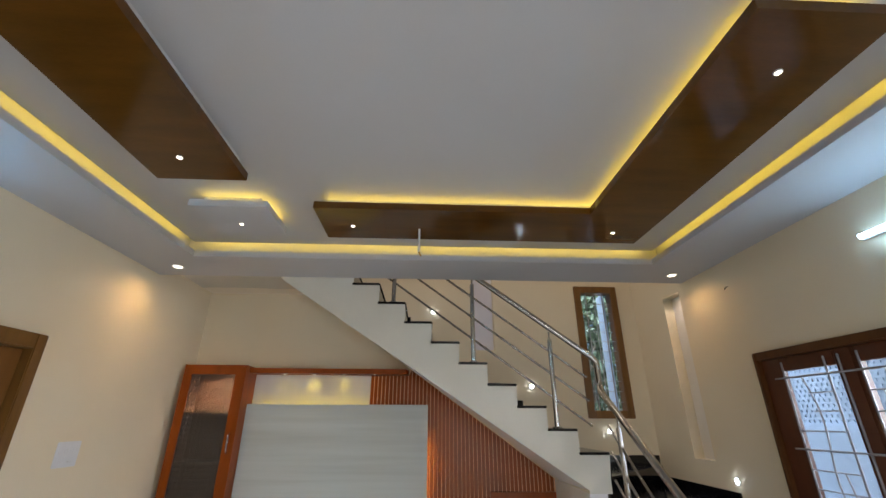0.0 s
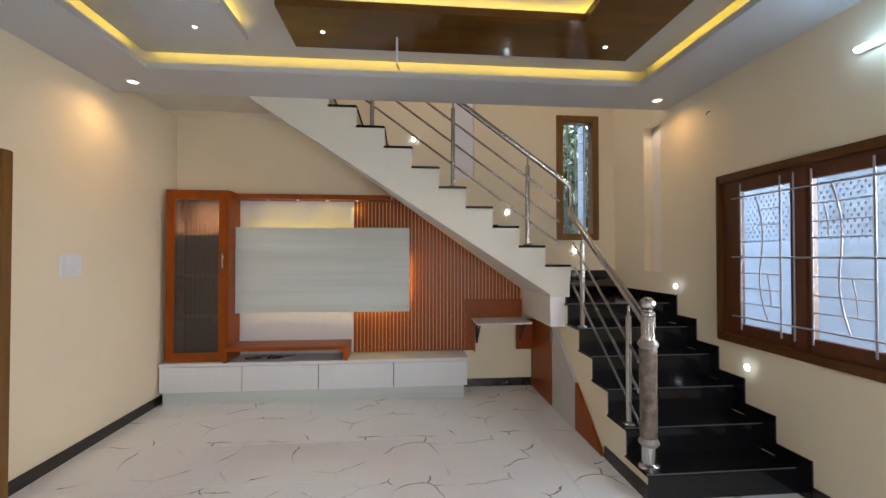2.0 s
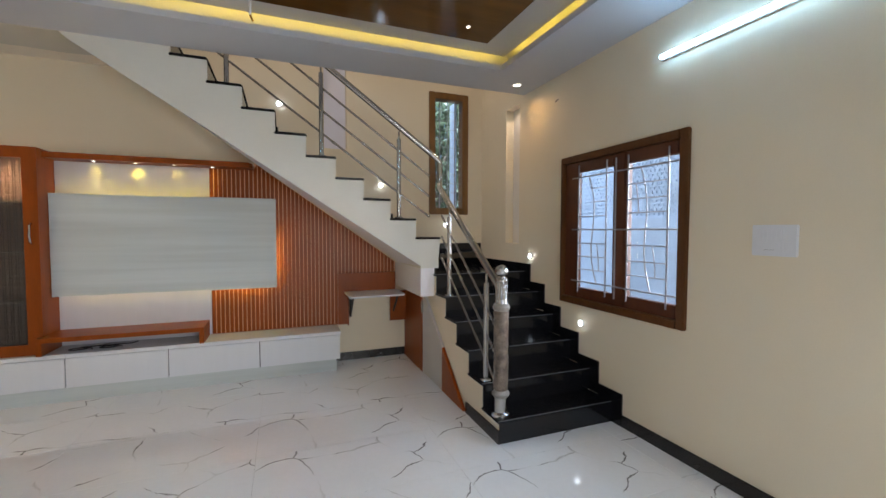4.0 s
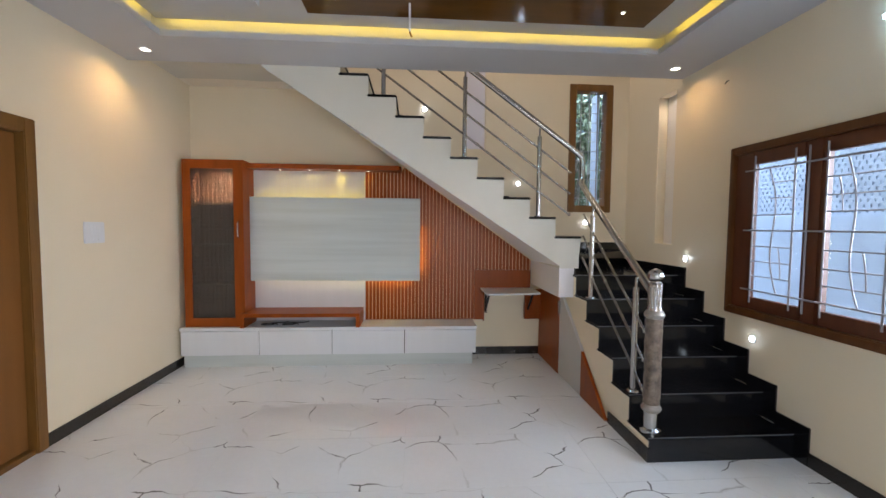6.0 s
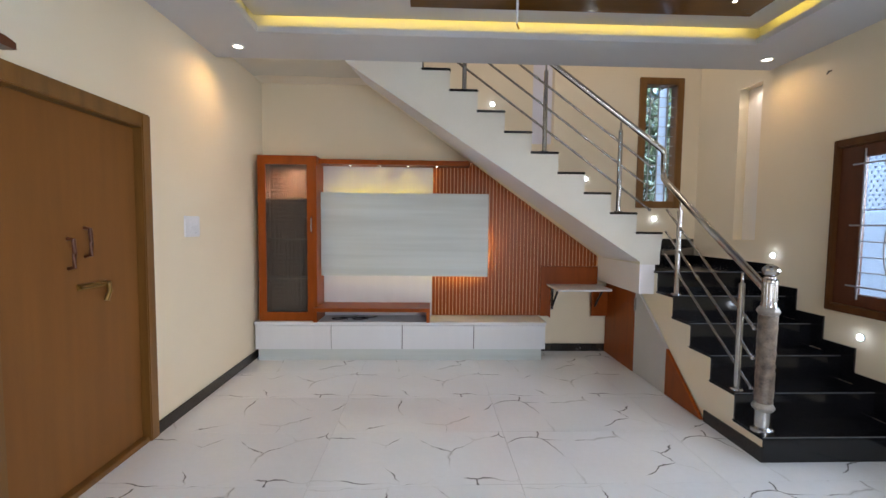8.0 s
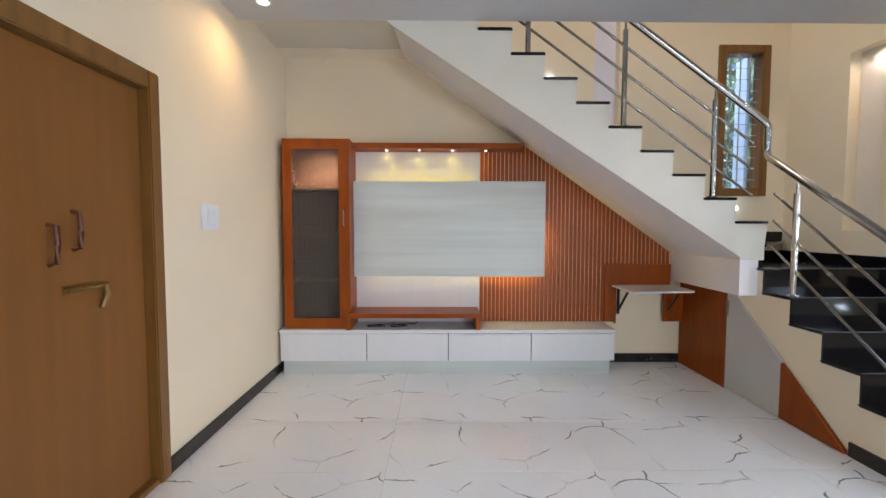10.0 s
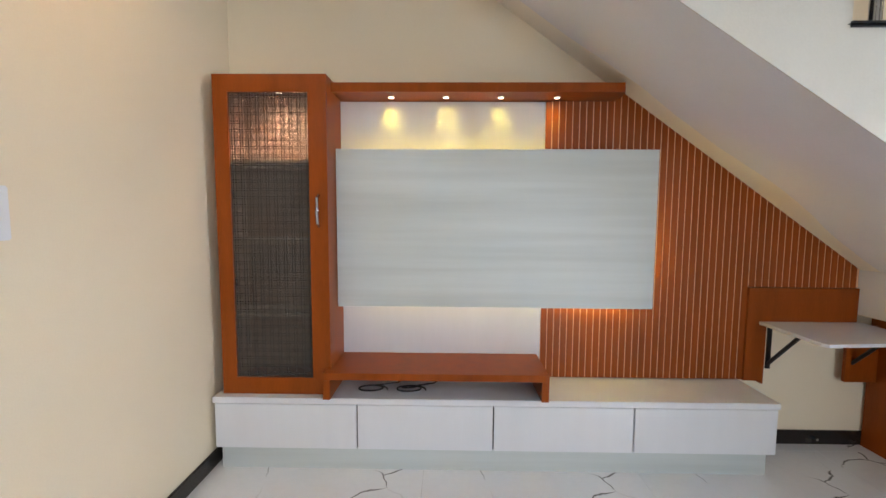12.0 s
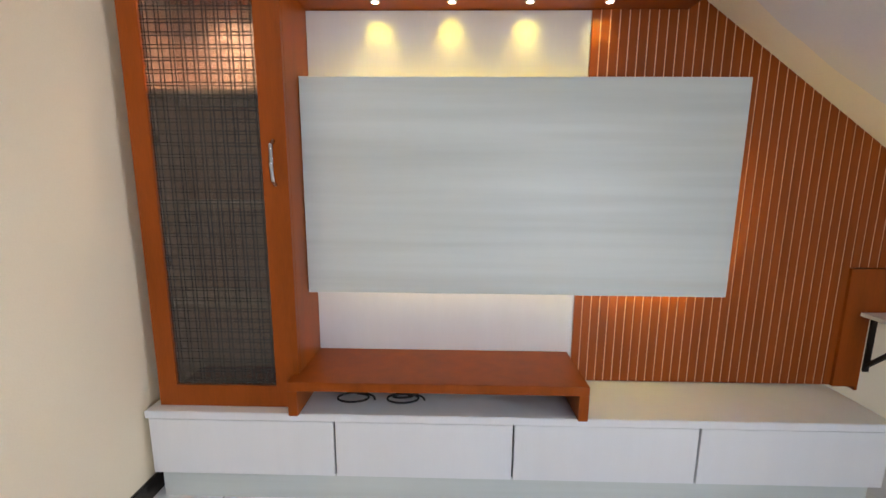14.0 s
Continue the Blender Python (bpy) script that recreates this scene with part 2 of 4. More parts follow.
# blocks darkened against the holes, their backlit shade put into the colour
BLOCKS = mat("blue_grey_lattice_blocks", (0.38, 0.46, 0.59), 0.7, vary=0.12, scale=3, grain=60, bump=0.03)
GROUND = mat("earth", (0.22, 0.19, 0.16), 0.9, vary=0.2, bump=0.05)
GLASS = pane_mat("clear_glass", (0.88, 0.94, 1.0), 0.02)
SMOKED = pane_mat("smoked_glass", (0.74, 0.71, 0.68), 0.10, 0.30)
TUBE_GLOW = glow("tube_glow", (0.36, 0.67, 1.0), 34)
BLUE_TUBE_GLOW = glow("blue_tube_glow", (0.20, 0.56, 1.0), 50)
DOWN_GLOW = glow("downlight_glow", (1.0, 0.9, 0.72), 12)
SPOT_GLOW = glow("spot_glow", (1.0, 0.86, 0.62), 30)
STEP_GLOW = glow("step_light_glow", (0.70, 0.85, 1.0), 34)
LED_GLOW = glow("yellow_led_glow", LED, STRIP_E)
WARM_GLOW = glow("warm_led_glow", (1.0, 0.78, 0.36), 11)
SIDE_GLOW = glow("side_led_glow", (1.0, 0.86, 0.22), 36)
TOP_GLOW = glow("panel_top_glow", (1.0, 0.72, 0.02), 17)

# ---- building helpers ----
def box(bm, x0, x1, y0, y1, z0, z1, bevel=0.0):
    r = bmesh.ops.create_cube(bm, size=1.0)
    vs = r["verts"]
    for v in vs:
        v.co = Vector(((x0 + x1) / 2 + v.co.x * (x1 - x0), (y0 + y1) / 2 + v.co.y * (y1 - y0), (z0 + z1) / 2 + v.co.z * (z1 - z0)))
    if bevel:
        es = list({e for v in vs for e in v.link_edges})
        bmesh.ops.bevel(bm, geom=es, offset=bevel, segments=2, affect="EDGES", clamp_overlap=True)
    return bm


def boxed(*dims, bevel=0.0):
    return box(bmesh.new(), *dims, bevel=bevel)


def prism(pts, axis, a, b):
    """Extrude a polygon of (u, v) from a to b along axis: 'x' takes (y, z), 'y' takes (x, z), 'z' takes (x, y)."""
    bm = bmesh.new()
    def at(u, v, w):
        return {"x": (w, u, v), "y": (u, w, v), "z": (u, v, w)}[axis]
    lo = [bm.verts.new(at(u, v, a)) for u, v in pts]
    hi = [bm.verts.new(at(u, v, b)) for u, v in pts]
    n = len(pts)
    bm.faces.new(lo), bm.faces.new(hi[::-1])
    for i in range(n):
        bm.faces.new((lo[i], hi[i], hi[(i + 1) % n], lo[(i + 1) % n]))
    bmesh.ops.recalc_face_normals(bm, faces=bm.faces[:])
    return bm


def rod(bm, p, q, r, seg=14, r2=None):
    p, q = Vector(p), Vector(q)
    m = Matrix.Translation((p + q) / 2) @ (q - p).to_track_quat("Z", "Y").to_matrix().to_4x4()
    bmesh.ops.create_cone(bm, cap_ends=True, segments=seg, radius1=r, radius2=r if r2 is None else r2, depth=(q - p).length, matrix=m)
    return bm


def lathe(profile, x, y, seg=28):
    """A turned body: profile of (radius, z)."""
    bm = bmesh.new()
    rings = []
    for r, z in profile:
        rings.append([bm.verts.new((x + r * math.cos(a), y + r * math.sin(a), z)) for a in (2 * math.pi * i / seg for i in range(seg))])
    for a, b in zip(rings, rings[1:]):
        for i in range(seg):
            bm.faces.new((a[i], a[(i + 1) % seg], b[(i + 1) % seg], b[i]))
    bm.faces.new(rings[0][::-1]), bm.faces.new(rings[-1])
    bmesh.ops.recalc_face_normals(bm, faces=bm.faces[:])
    return bm


def tube(pts, r, seg=12):
    """A bent round bar along pts."""
    bm = bmesh.new()
    pts = [Vector(p) for p in pts]
    rings = []
    up = Vector((0.31, 0.17, 0.93)).normalized()
    for i, p in enumerate(pts):
        d = (pts[min(i + 1, len(pts) - 1)] - pts[max(i - 1, 0)]).normalized()
        s = d.cross(up).normalized()
        n = s.cross(d).normalized()
        rings.append([bm.verts.new(p + r * (math.cos(a) * s + math.sin(a) * n)) for a in (2 * math.pi * k / seg for k in range(seg))])
    for a, b in zip(rings, rings[1:]):
        for i in range(seg):
            bm.faces.new((a[i], a[(i + 1) % seg], b[(i + 1) % seg], b[i]))
    bm.faces.new(rings[0]), bm.faces.new(rings[-1][::-1])
    bmesh.ops.recalc_face_normals(bm, faces=bm.faces[:])
    return bm


def part(name, bm, material, parent=None, label="", smooth=False):
    me = bpy.data.meshes.new(name)
    bm.to_mesh(me)
    bm.free()
    me.materials.append(material)
    if smooth:
        me.shade_smooth()
        me.set_sharp_from_angle(angle=radians(40))
    ob = new(name, me)
    if parent is not None:
        ob.parent = parent
        base = Vector(parent["base"]) if "base" in parent else Vector((0, 0, 0))
        ob.matrix_parent_inverse = Matrix.Translation(-base) if parent.type == "EMPTY" else Matrix.Identity(4)
    if label:
        ob["label"] = label
    return ob


def thing(name, base, label, category, group="", kind=""):
    e = new(name)
    e.location = base
    e["base"] = list(base)
    e.empty_display_size = 0.1
    return tagged(e, label, category, group, kind)


def solid(name, bm, material, label, category, kind="structure", smooth=False):
    return tagged(part(name, bm, material, smooth=smooth), label, category, kind=kind)


# ---- the hall: plan ----
XL, XR, YB, YF = -2.40, 2.32, 4.61, -1.60      # wall faces
ZC, ZU, ZTOP = 2.76, 2.90, 5.6                 # border ceiling, raised ceiling, stairwell top
SX, SY, SZ = 1.37, 3.68, 0.1705                # flight side, upper flight front, rise
T = 0.15


def rise(k):
    return SZ * k - 0.014


def wall_x(name, x, out, y0, y1, z0, z1, holes, label):
    """A wall along y with its room face at x; holes are (y0, y1, z0, z1)."""
    bm = bmesh.new()
    a, b = sorted((x, x + out))
    ys = sorted({y0, y1, *[h[0] for h in holes], *[h[1] for h in holes]})
    for u, v in zip(ys, ys[1:]):
        zs = [z0]
        for h in sorted(holes, key=lambda q: q[2]):
            if h[0] <= u and v <= h[1]:
                zs += [h[2], h[3]]
        zs.append(z1)
        for i in range(0, len(zs), 2):
            if zs[i + 1] - zs[i] > 1e-4:
                box(bm, a, b, u, v, zs[i], zs[i + 1])
    bmesh.ops.remove_doubles(bm, verts=bm.verts[:], dist=1e-5)
    return solid(name, bm, CREAM, label, "wall")


def wall_y(name, y, out, x0, x1, z0, z1, holes, label):
    bm = bmesh.new()
    a, b = sorted((y, y + out))
    xs = sorted({x0, x1, *[h[0] for h in holes], *[h[1] for h in holes]})
    for u, v in zip(xs, xs[1:]):
        zs = [z0]
        for h in sorted(holes, key=lambda q: q[2]):
            if h[0] <= u and v <= h[1]:
                zs += [h[2], h[3]]
        zs.append(z1)
        for i in range(0, len(zs), 2):
            if zs[i + 1] - zs[i] > 1e-4:
                box(bm, u, v, a, b, zs[i], zs[i + 1])
    bmesh.ops.remove_doubles(bm, verts=bm.verts[:], dist=1e-5)
    return solid(name, bm, CREAM, label, "wall")


WIN = (1.86, 3.04, 0.825, 2.005)
NICHE = (3.752, 4.025, 1.28, 2.70)
NW = (1.66, 2.11, 1.62, 2.985)
UPNICHE = (0.475, 0.71, 2.275, 3.7)
DOOR = (1.80, 2.745, 0.0, 2.0)
wall_x("wall_west", XL, -T, YF - T, YB + T, 0, ZTOP, [DOOR], "cream painted wall with a brown wooden door")
wall_x("wall_east", XR, T, YF - T, YB + T, 0, ZTOP, [WIN, NICHE], "cream painted wall with a barred window beside the stairs")
wall_y("wall_north", YB, T, XL, XR, 0, ZTOP, [NW, UPNICHE], "cream painted back wall behind the television unit and stairs")
wall_y("wall_south", YF, -T, XL, XR, 0, ZTOP, [(-1.4, 1.4, 0, 2.6)], "unseen cream front wall with an assumed wide opening")
solid("niche_back", boxed(XR + 0.09, XR + T, NICHE[0], NICHE[1], NICHE[2], NICHE[3]), NICHEWHITE, "shallow tall wall recess beside the stairs", "niche")
solid("niche_back", boxed(UPNICHE[0], UPNICHE[1], YB + 0.09, YB + T, UPNICHE[2], UPNICHE[3]), NICHELILAC, "shallow tall wall recess above the stairs", "niche")

# ceilings
CX0, CX1, CY0, CY1 = -1.87, 1.80, -0.10, 3.20
def border_ceiling():
    """The lower border with a cavity along the opening, the raised middle above it."""
    bm = bmesh.new()
    x0, x1, y0, y1 = XL, XR, YF, SY
    for a in ((x0, CX0, y0, y1), (CX1, x1, y0, y1), (CX0, CX1, CY1, y1), (CX0, CX1, y0, CY0)):
        box(bm, *a, ZC, ZC + 0.02)
    w = 0.018
    for a in ((CX0 - w, CX0, CY0 - w, CY1 + w), (CX1, CX1 + w, CY0 - w, CY1 + w), (CX0, CX1, CY1, CY1 + w), (CX0, CX1, CY0 - w, CY0)):
        box(bm, *a, ZC + 0.02, ZC + 0.045)
    d = 0.13
    for a in ((CX0 - d - 0.02, CX0 - d, CY0 - d, CY1 + d), (CX1 + d, CX1 + d + 0.02, CY0 - d, CY1 + d), (CX0 - d, CX1 + d, CY1 + d, CY1 + d + 0.02), (CX0 - d, CX1 + d, CY0 - d - 0.02, CY0 - d)):
        box(bm, *a, ZC + 0.02, ZU + 0.12)
    return bm
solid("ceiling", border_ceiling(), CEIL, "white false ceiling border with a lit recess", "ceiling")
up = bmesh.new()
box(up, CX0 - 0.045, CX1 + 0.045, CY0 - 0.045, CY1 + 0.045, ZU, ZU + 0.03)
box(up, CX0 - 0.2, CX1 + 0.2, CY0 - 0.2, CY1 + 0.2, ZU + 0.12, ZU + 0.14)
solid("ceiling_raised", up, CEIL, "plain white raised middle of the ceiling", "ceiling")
SL = 0.712                                     # slope of the upper flight
XS = 1.235 - (2.865 - 1.06) / SL               # where the soffit turns level
flat = bmesh.new()
box(flat, XL, XS, SY, YB, 2.865, 3.06)
box(flat, XL, XR, SY - 0.05, SY, ZC + 0.02, 3.06)
box(flat, XL, XR, YF, SY - 0.05, 3.045, 3.06)
solid("ceiling_low", flat, SOFFIT, "white slab over the television corner", "ceiling")
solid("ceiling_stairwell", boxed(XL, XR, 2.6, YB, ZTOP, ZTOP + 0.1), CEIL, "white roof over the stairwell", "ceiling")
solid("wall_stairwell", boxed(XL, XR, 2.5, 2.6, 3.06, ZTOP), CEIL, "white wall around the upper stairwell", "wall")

# floor
solid("floor", boxed(XL, XR, YF - T, YB, -0.12, -0.006), GROUT, "concrete bed under the floor tiles", "floor")

# skirting along the walls
for y0, y1 in ((DOOR[1] + 0.049, YB), (YF, DOOR[0] - 0.075)):
    solid("baseboard", boxed(XL, XL + 0.014, y0, y1, 0, 0.085, bevel=0.002), SKIRT, "dark polished stone skirting on the wall", "skirting")
solid("baseboard", boxed(XR - 0.014, XR, YF, 2.325, 0, 0.085, bevel=0.002), SKIRT, "dark polished stone skirting on the wall", "skirting")
solid("baseboard", boxed(0.55, SX, YB - 0.014, YB, 0, 0.085, bevel=0.002), SKIRT, "dark polished stone skirting under the corner desk", "skirting")

# ---- stairs ----
G1, Y1 = 0.24, 2.41       # going and first nosing of the lower flight
G2, X2 = 0.236, 1.433     # going and first nosing of the upper flight
stairs = thing("staircase", (1.8, 2.5, 0), "cream plastered staircase with black granite treads and a quarter turn", "staircase")
pts = [(Y1 + 0.02, 0.0)]
for k in range(1, 7):
    y = Y1 + G1 * (k - 1) + 0.02
    pts += [(y, rise(k) - 0.02), (Y1 + G1 * k + 0.02 if k < 6 else YB, rise(k) - 0.02)]
pts += [(YB, 0.80), (3.92, 0.80), (2.93, 0.0)]
part("lower_flight", prism(pts, "x", SX, XR), CREAM, stairs)
part("landing_edge", boxed(1.235, SX, SY, YB, 0.80, 1.062), LILAC, stairs)
def soffit(x):
    return 1.06 + SL * (1.235 - x)
def soffit_at(x, y):
    """The underside is a little twisted: flatter at the open side than at the wall."""
    u = (YB - y) / (YB - SY)
    return soffit(x) * (1 - u) + (1.085 + 0.644 * (1.235 - x)) * u
top = []
for k in range(8, 19):
    xa, xb = X2 - G2 * (k - 8) - 0.02, X2 - G2 * (k - 7) - 0.02
    z = rise(k) - 0.02
    top += [(xa, z), (max(xb, XS), z)]
top = [p for p in top if p[0] >= XS]
upper = top[::-1] + [(SX + 0.04, rise(7) - 0.02)]
part("upper_flight", prism([(SX + 0.04, 1.062), (1.235, 1.062), (1.235, 1.12), (XS, 2.93), (XS, top[-1][1])] + upper, "y", SY + 0.014, YB), SOFFIT, stairs)
low_edge = [(SX + 0.04, 1.062), (1.235, 1.062), (1.235, soffit_at(1.235, SY)), (XS, soffit_at(XS, SY)), (XS - 0.045, ZC - 0.002), (XS - 0.045, top[-1][1])]
part("stringer", prism(low_edge + [(x + 0.014, z) for x, z in upper[:-1]] + upper[-1:], "y", SY - 0.001, SY + 0.0138), SOFFIT, stairs)
band = bmesh.new()                          # cream paint lapping from the wall on to the underside, by hand, brightened as if lit
plate = bmesh.new()
N = 60
for i in range(N):
    quad, rest = [], []
    for k, side in ((i, 0), (i, 1), (i + 1, 1), (i + 1, 0)):
        x = 1.235 + (XS - 1.235) * k / N
        edge = 4.405 + 0.045 * noise.noise((x * 2.1, 0.3, 0)) + 0.012 * noise.noise((x * 9, 1.3, 0))
        edge += 0.07 * max(0.0, (x - 0.5) / 0.735)
        for ring, y in ((quad, YB - 0.001 if side else edge), (rest, edge if side else SY + 0.001)):
            ring.append((x, y, soffit_at(x, y) - 0.002))
    for b, q in ((band, quad), (plate, rest)):
        lo = [b.verts.new(p) for p in q]
        hi = [b.verts.new((p[0], p[1], p[2] + 0.004)) for p in q]
        b.faces.new(lo), b.faces.new(hi[::-1])
for i in range(20):                         # the same lap goes on along the level slab
    strip_q = []
    for k, side in ((i, 0), (i, 1), (i + 1, 1), (i + 1, 0)):
        x = XS + (XL + 0.001 - XS) * k / 20
        strip_q.append((x, YB - 0.001 if side else 4.405 + 0.045 * noise.noise((x * 2.1, 0.3, 0)) + 0.012 * noise.noise((x * 9, 1.3, 0)), 2.8615))
    lo = [band.verts.new(p) for p in strip_q]
    hi = [band.verts.new((p[0], p[1], p[2] + 0.003)) for p in strip_q]
    band.faces.new(lo), band.faces.new(hi[::-1])
part("soffit_band", band, SOFTCREAM, stairs, "brightened cream paint along the wall")
part("soffit", plate, LILAC, stairs, "cool white painted underside")
for k in range(1, 7):                       # lower treads and risers
    y = Y1 + G1 * (k - 1)
    part("tread", boxed(SX - 0.018, XR - 0.016, y, (y + G1 + 0.02) if k < 6 else YB - 0.016, rise(k) - 0.02, rise(k), bevel=0.009), GRANITE, stairs)
    part("riser", boxed(SX, XR - 0.016, y + 0.008, y + 0.02, rise(k - 1) if k > 1 else 0, rise(k) - 0.02), GRANITE, stairs)
    # thin strip that paints the highlight along the tread edge
    part("nosing", boxed(SX - 0.012, XR - 0.022, y + 0.001, y + 0.006, rise(k) - 0.005, rise(k) + 0.0006), EDGE_GLINT, stairs, "grey strip painted as the glint on the tread edge")
# turning step across the landing
wz = rise(7)
part("riser", prism([(SX, SY + 0.012), (SX + 0.02, SY), (XR - 0.016, YB - 0.03), (XR - 0.016, YB - 0.016), (XR - 0.03, YB - 0.016)], "z", rise(6), wz - 0.02), GRANITE, stairs)
part("tread", prism([(SX + 0.045, SY + 0.004), (SX + 0.06, SY + 0.002), (XR - 0.016, YB - 0.05), (XR - 0.016, YB - 0.016), (SX + 0.045, YB - 0.016)], "z", wz - 0.02, wz), GRANITE, stairs)
for k in range(8, 18):
    x = X2 - G2 * (k - 8)
    part("tread", boxed(x - G2 - 0.02, x, SY - 0.018, YB - 0.016, rise(k) - 0.02, rise(k), bevel=0.009), GRANITE, stairs)
    part("riser", boxed(x - 0.02, x - 0.008, SY + 0.0142, YB - 0.016, rise(k - 1), rise(k) - 0.02), GRANITE, stairs)
# stepped skirting against both walls
for k in range(1, 7):
    y = Y1 + G1 * (k - 1) - 0.085
    part("skirting", boxed(XR - 0.016, XR, y, (y + G1) if k < 6 else YB, rise(k - 1) if k > 1 else 0, rise(k) + 0.078, bevel=0.002), GRANITE, stairs)
part("skirting", boxed(X2 - 0.03, XR - 0.016, YB - 0.016, YB, rise(6), rise(7) + 0.085), GRANITE, stairs)
for k in range(8, 18):
    x = X2 - G2 * (k - 8) + 0.012
    part("skirting", boxed(x - G2, x, YB - 0.016, YB, rise(k - 1), rise(k) + 0.078, bevel=0.002), GRANITE, stairs)
part("side_skirting", prism([(Y1 + 0.008, 0), (2.945, 0), (2.945, 0.082), (Y1 + 0.008, 0.088)], "x", SX - 0.012, SX), SKIRT, stairs)

# doors under the stairs
cup = thing("understair_cupboard", (SX, 3.8, 0), "closed cupboard under the stairs with brown and grey laminate doors", "cupboard")
def under(y):
    return (y - 2.93) * 0.80 / 0.99
part("side_panel", prism([(3.955, 0.0), (4.595, 0.0), (4.595, 0.79), (3.955, 0.79)], "x", SX - 0.03, SX - 0.002), LAMINATE, cup, "red-brown laminate panel")
d = part("door", prism([(3.415, 0.004), (3.95, 0.004), (3.95, 0.79), (3.905, 0.79), (3.415, under(3.415) + 0.006)], "x", SX - 0.026, SX - 0.002), GREYLAM, cup, "pale grey laminate door")
part("handle", boxed(SX - 0.046, SX - 0.026, 3.925, 3.935, 0.60, 0.72, bevel=0.003), STEEL, d)
part("door", prism([(2.95, 0.006), (3.41, 0.006), (3.41, under(3.41) - 0.002)], "x", SX - 0.028, SX - 0.002), LAMINATE, cup, "red-brown triangular laminate door")

# ---- railing ----
rail = thing("stair_railing", (1.42, 2.5, rise(1)), "polished steel stair railing with three bars and a newel post", "railing")
RX, RY = 1.42, 3.73
hand = [(RX, 2.50, 1.005), (RX, 2.60, 1.075), (RX, 3.60, 1.755), (RX + 0.005, 3.69, 1.815), (RX + 0.02, 3.725, 1.85), (RX + 0.02, RY, 1.90), (RX + 0.02, RY, 2.03), (RX + 0.012, RY, 2.062), (RX - 0.02, RY, 2.09), (0.45, RY, 2.772), (-0.62, RY, 3.542)]
part("handrail", tube(hand, 0.025, 16), STEEL, rail, smooth=True)
for dz in (0.0, 0.19, 0.383):
    b = bmesh.new()
    rod(b, (RX, 2.60, 0.765 - dz), (RX, 3.62, 1.545 - dz), 0.009, 10)
    part("bar", b, BARSTEEL, rail, smooth=True)
    b = bmesh.new()
    rod(b, (1.33, RY, 1.925 - dz * 0.99), (-0.62, RY, 3.325 - dz * 0.99), 0.009, 10)
    part("bar", b, BARSTEEL, rail, smooth=True)
    for p in ((RX, 2.60, 0.765 - dz), (1.33, RY, 1.925 - dz * 0.99)):
        b = bmesh.new()
        bmesh.ops.create_uvsphere(b, u_segments=12, v_segments=8, radius=0.013, matrix=Matrix.Translation(p))
        part("bar_end", b, STEEL, rail, smooth=True)
def coupling(p, q, f):
    """A short turned sleeve where two lengths of bar are joined."""
    p, q = Vector(p), Vector(q)
    c, d = p.lerp(q, f), (q - p).normalized()
    b = bmesh.new()
    rod(b, c - d * 0.016, c + d * 0.016, 0.0125, 12)
    part("coupling", b, STEEL, rail, smooth=True)
for dz, f in ((0.0, 0.40), (0.19, 0.56), (0.383, 0.78)):
    coupling((RX, 2.60, 0.765 - dz), (RX, 3.62, 1.545 - dz), f)
for dz, xs in ((0.0, (0.29, 0.975)), (0.19, (0.735,)), (0.383, (0.48, 1.04))):
    for x in xs:
        coupling((1.33, RY, 1.925 - dz * 0.99), (-0.62, RY, 3.325 - dz * 0.99), (1.33 - x) / 1.95)
def post(x, y, z0, z1):
    b = bmesh.new()
    rod(b, (x, y, z0), (x, y, z1), 0.019, 16)
    p = part("post", b, STEEL, rail, smooth=True)
    b = bmesh.new()
    rod(b, (x, y, z0), (x, y, z0 + 0.012), 0.04, 18, 0.034)
    part("flange", b, STEEL, p, smooth=True)
    b = bmesh.new()
    rod(b, (x, y, z1), (x, y, z1 + 0.07), 0.008, 10)
    part("pin", b, STEEL, p, smooth=True)
post(RX, 2.72, rise(2), 1.03)
post(RX, 3.43, rise(5), 1.53)
post(1.045, RY, rise(9), 2.235)
post(0.372, RY, rise(12), 2.73)
post(-0.335, RY, rise(15), 3.23)
nx, ny, nz = 1.42, 2.50, rise(1)
newel = part("newel_post", lathe([(0.062, nz), (0.062, nz + 0.02), (0.042, nz + 0.03), (0.042, 0.30), (0.043, 0.31), (0.043, 0.88), (0.043, 0.94), (0.038, 0.95), (0.036, 1.065), (0.042, 1.072), (0.042, 1.085), (0.03, 1.095), (0.03, 1.10)], nx, ny), STEEL, rail, "steel newel post", smooth=True)
wrap = lathe([(0.046, 0.335), (0.050, 0.345)] + [(0.049 + 0.004 * noise.noise((0, 0, z * 40)), z) for z in (0.36 + 0.02 * i for i in range(25))] + [(0.049, 0.865), (0.045, 0.872)], nx, ny, 36)
for v in wrap.verts:
    n = noise.noise(v.co * 28) * 0.0045
    v.co += Vector((v.co.x - nx, v.co.y - ny, 0)).normalized() * n
part("wrapping", wrap, WRAP, newel, "brownish wrinkled plastic wrap", smooth=True)
for za, zb in ((0.285, 0.335), (0.872, 0.925)):
    part("collar", lathe([(0.045, za), (0.056, za + 0.012), (0.060, (za + zb) / 2), (0.052, zb - 0.012), (0.045, zb)], nx, ny), NEWEL_WRAP, newel, "wrapped pale collar", smooth=True)
for i in range(14):
    a = 2 * math.pi * i / 14
    cx, cy = nx + 0.0335 * math.cos(a), ny + 0.0335 * math.sin(a)
    part("flute", rod(bmesh.new(), (cx, cy, 0.95), (cx, cy, 1.065), 0.007, 8), BARSTEEL, newel, smooth=True)
b = bmesh.new()
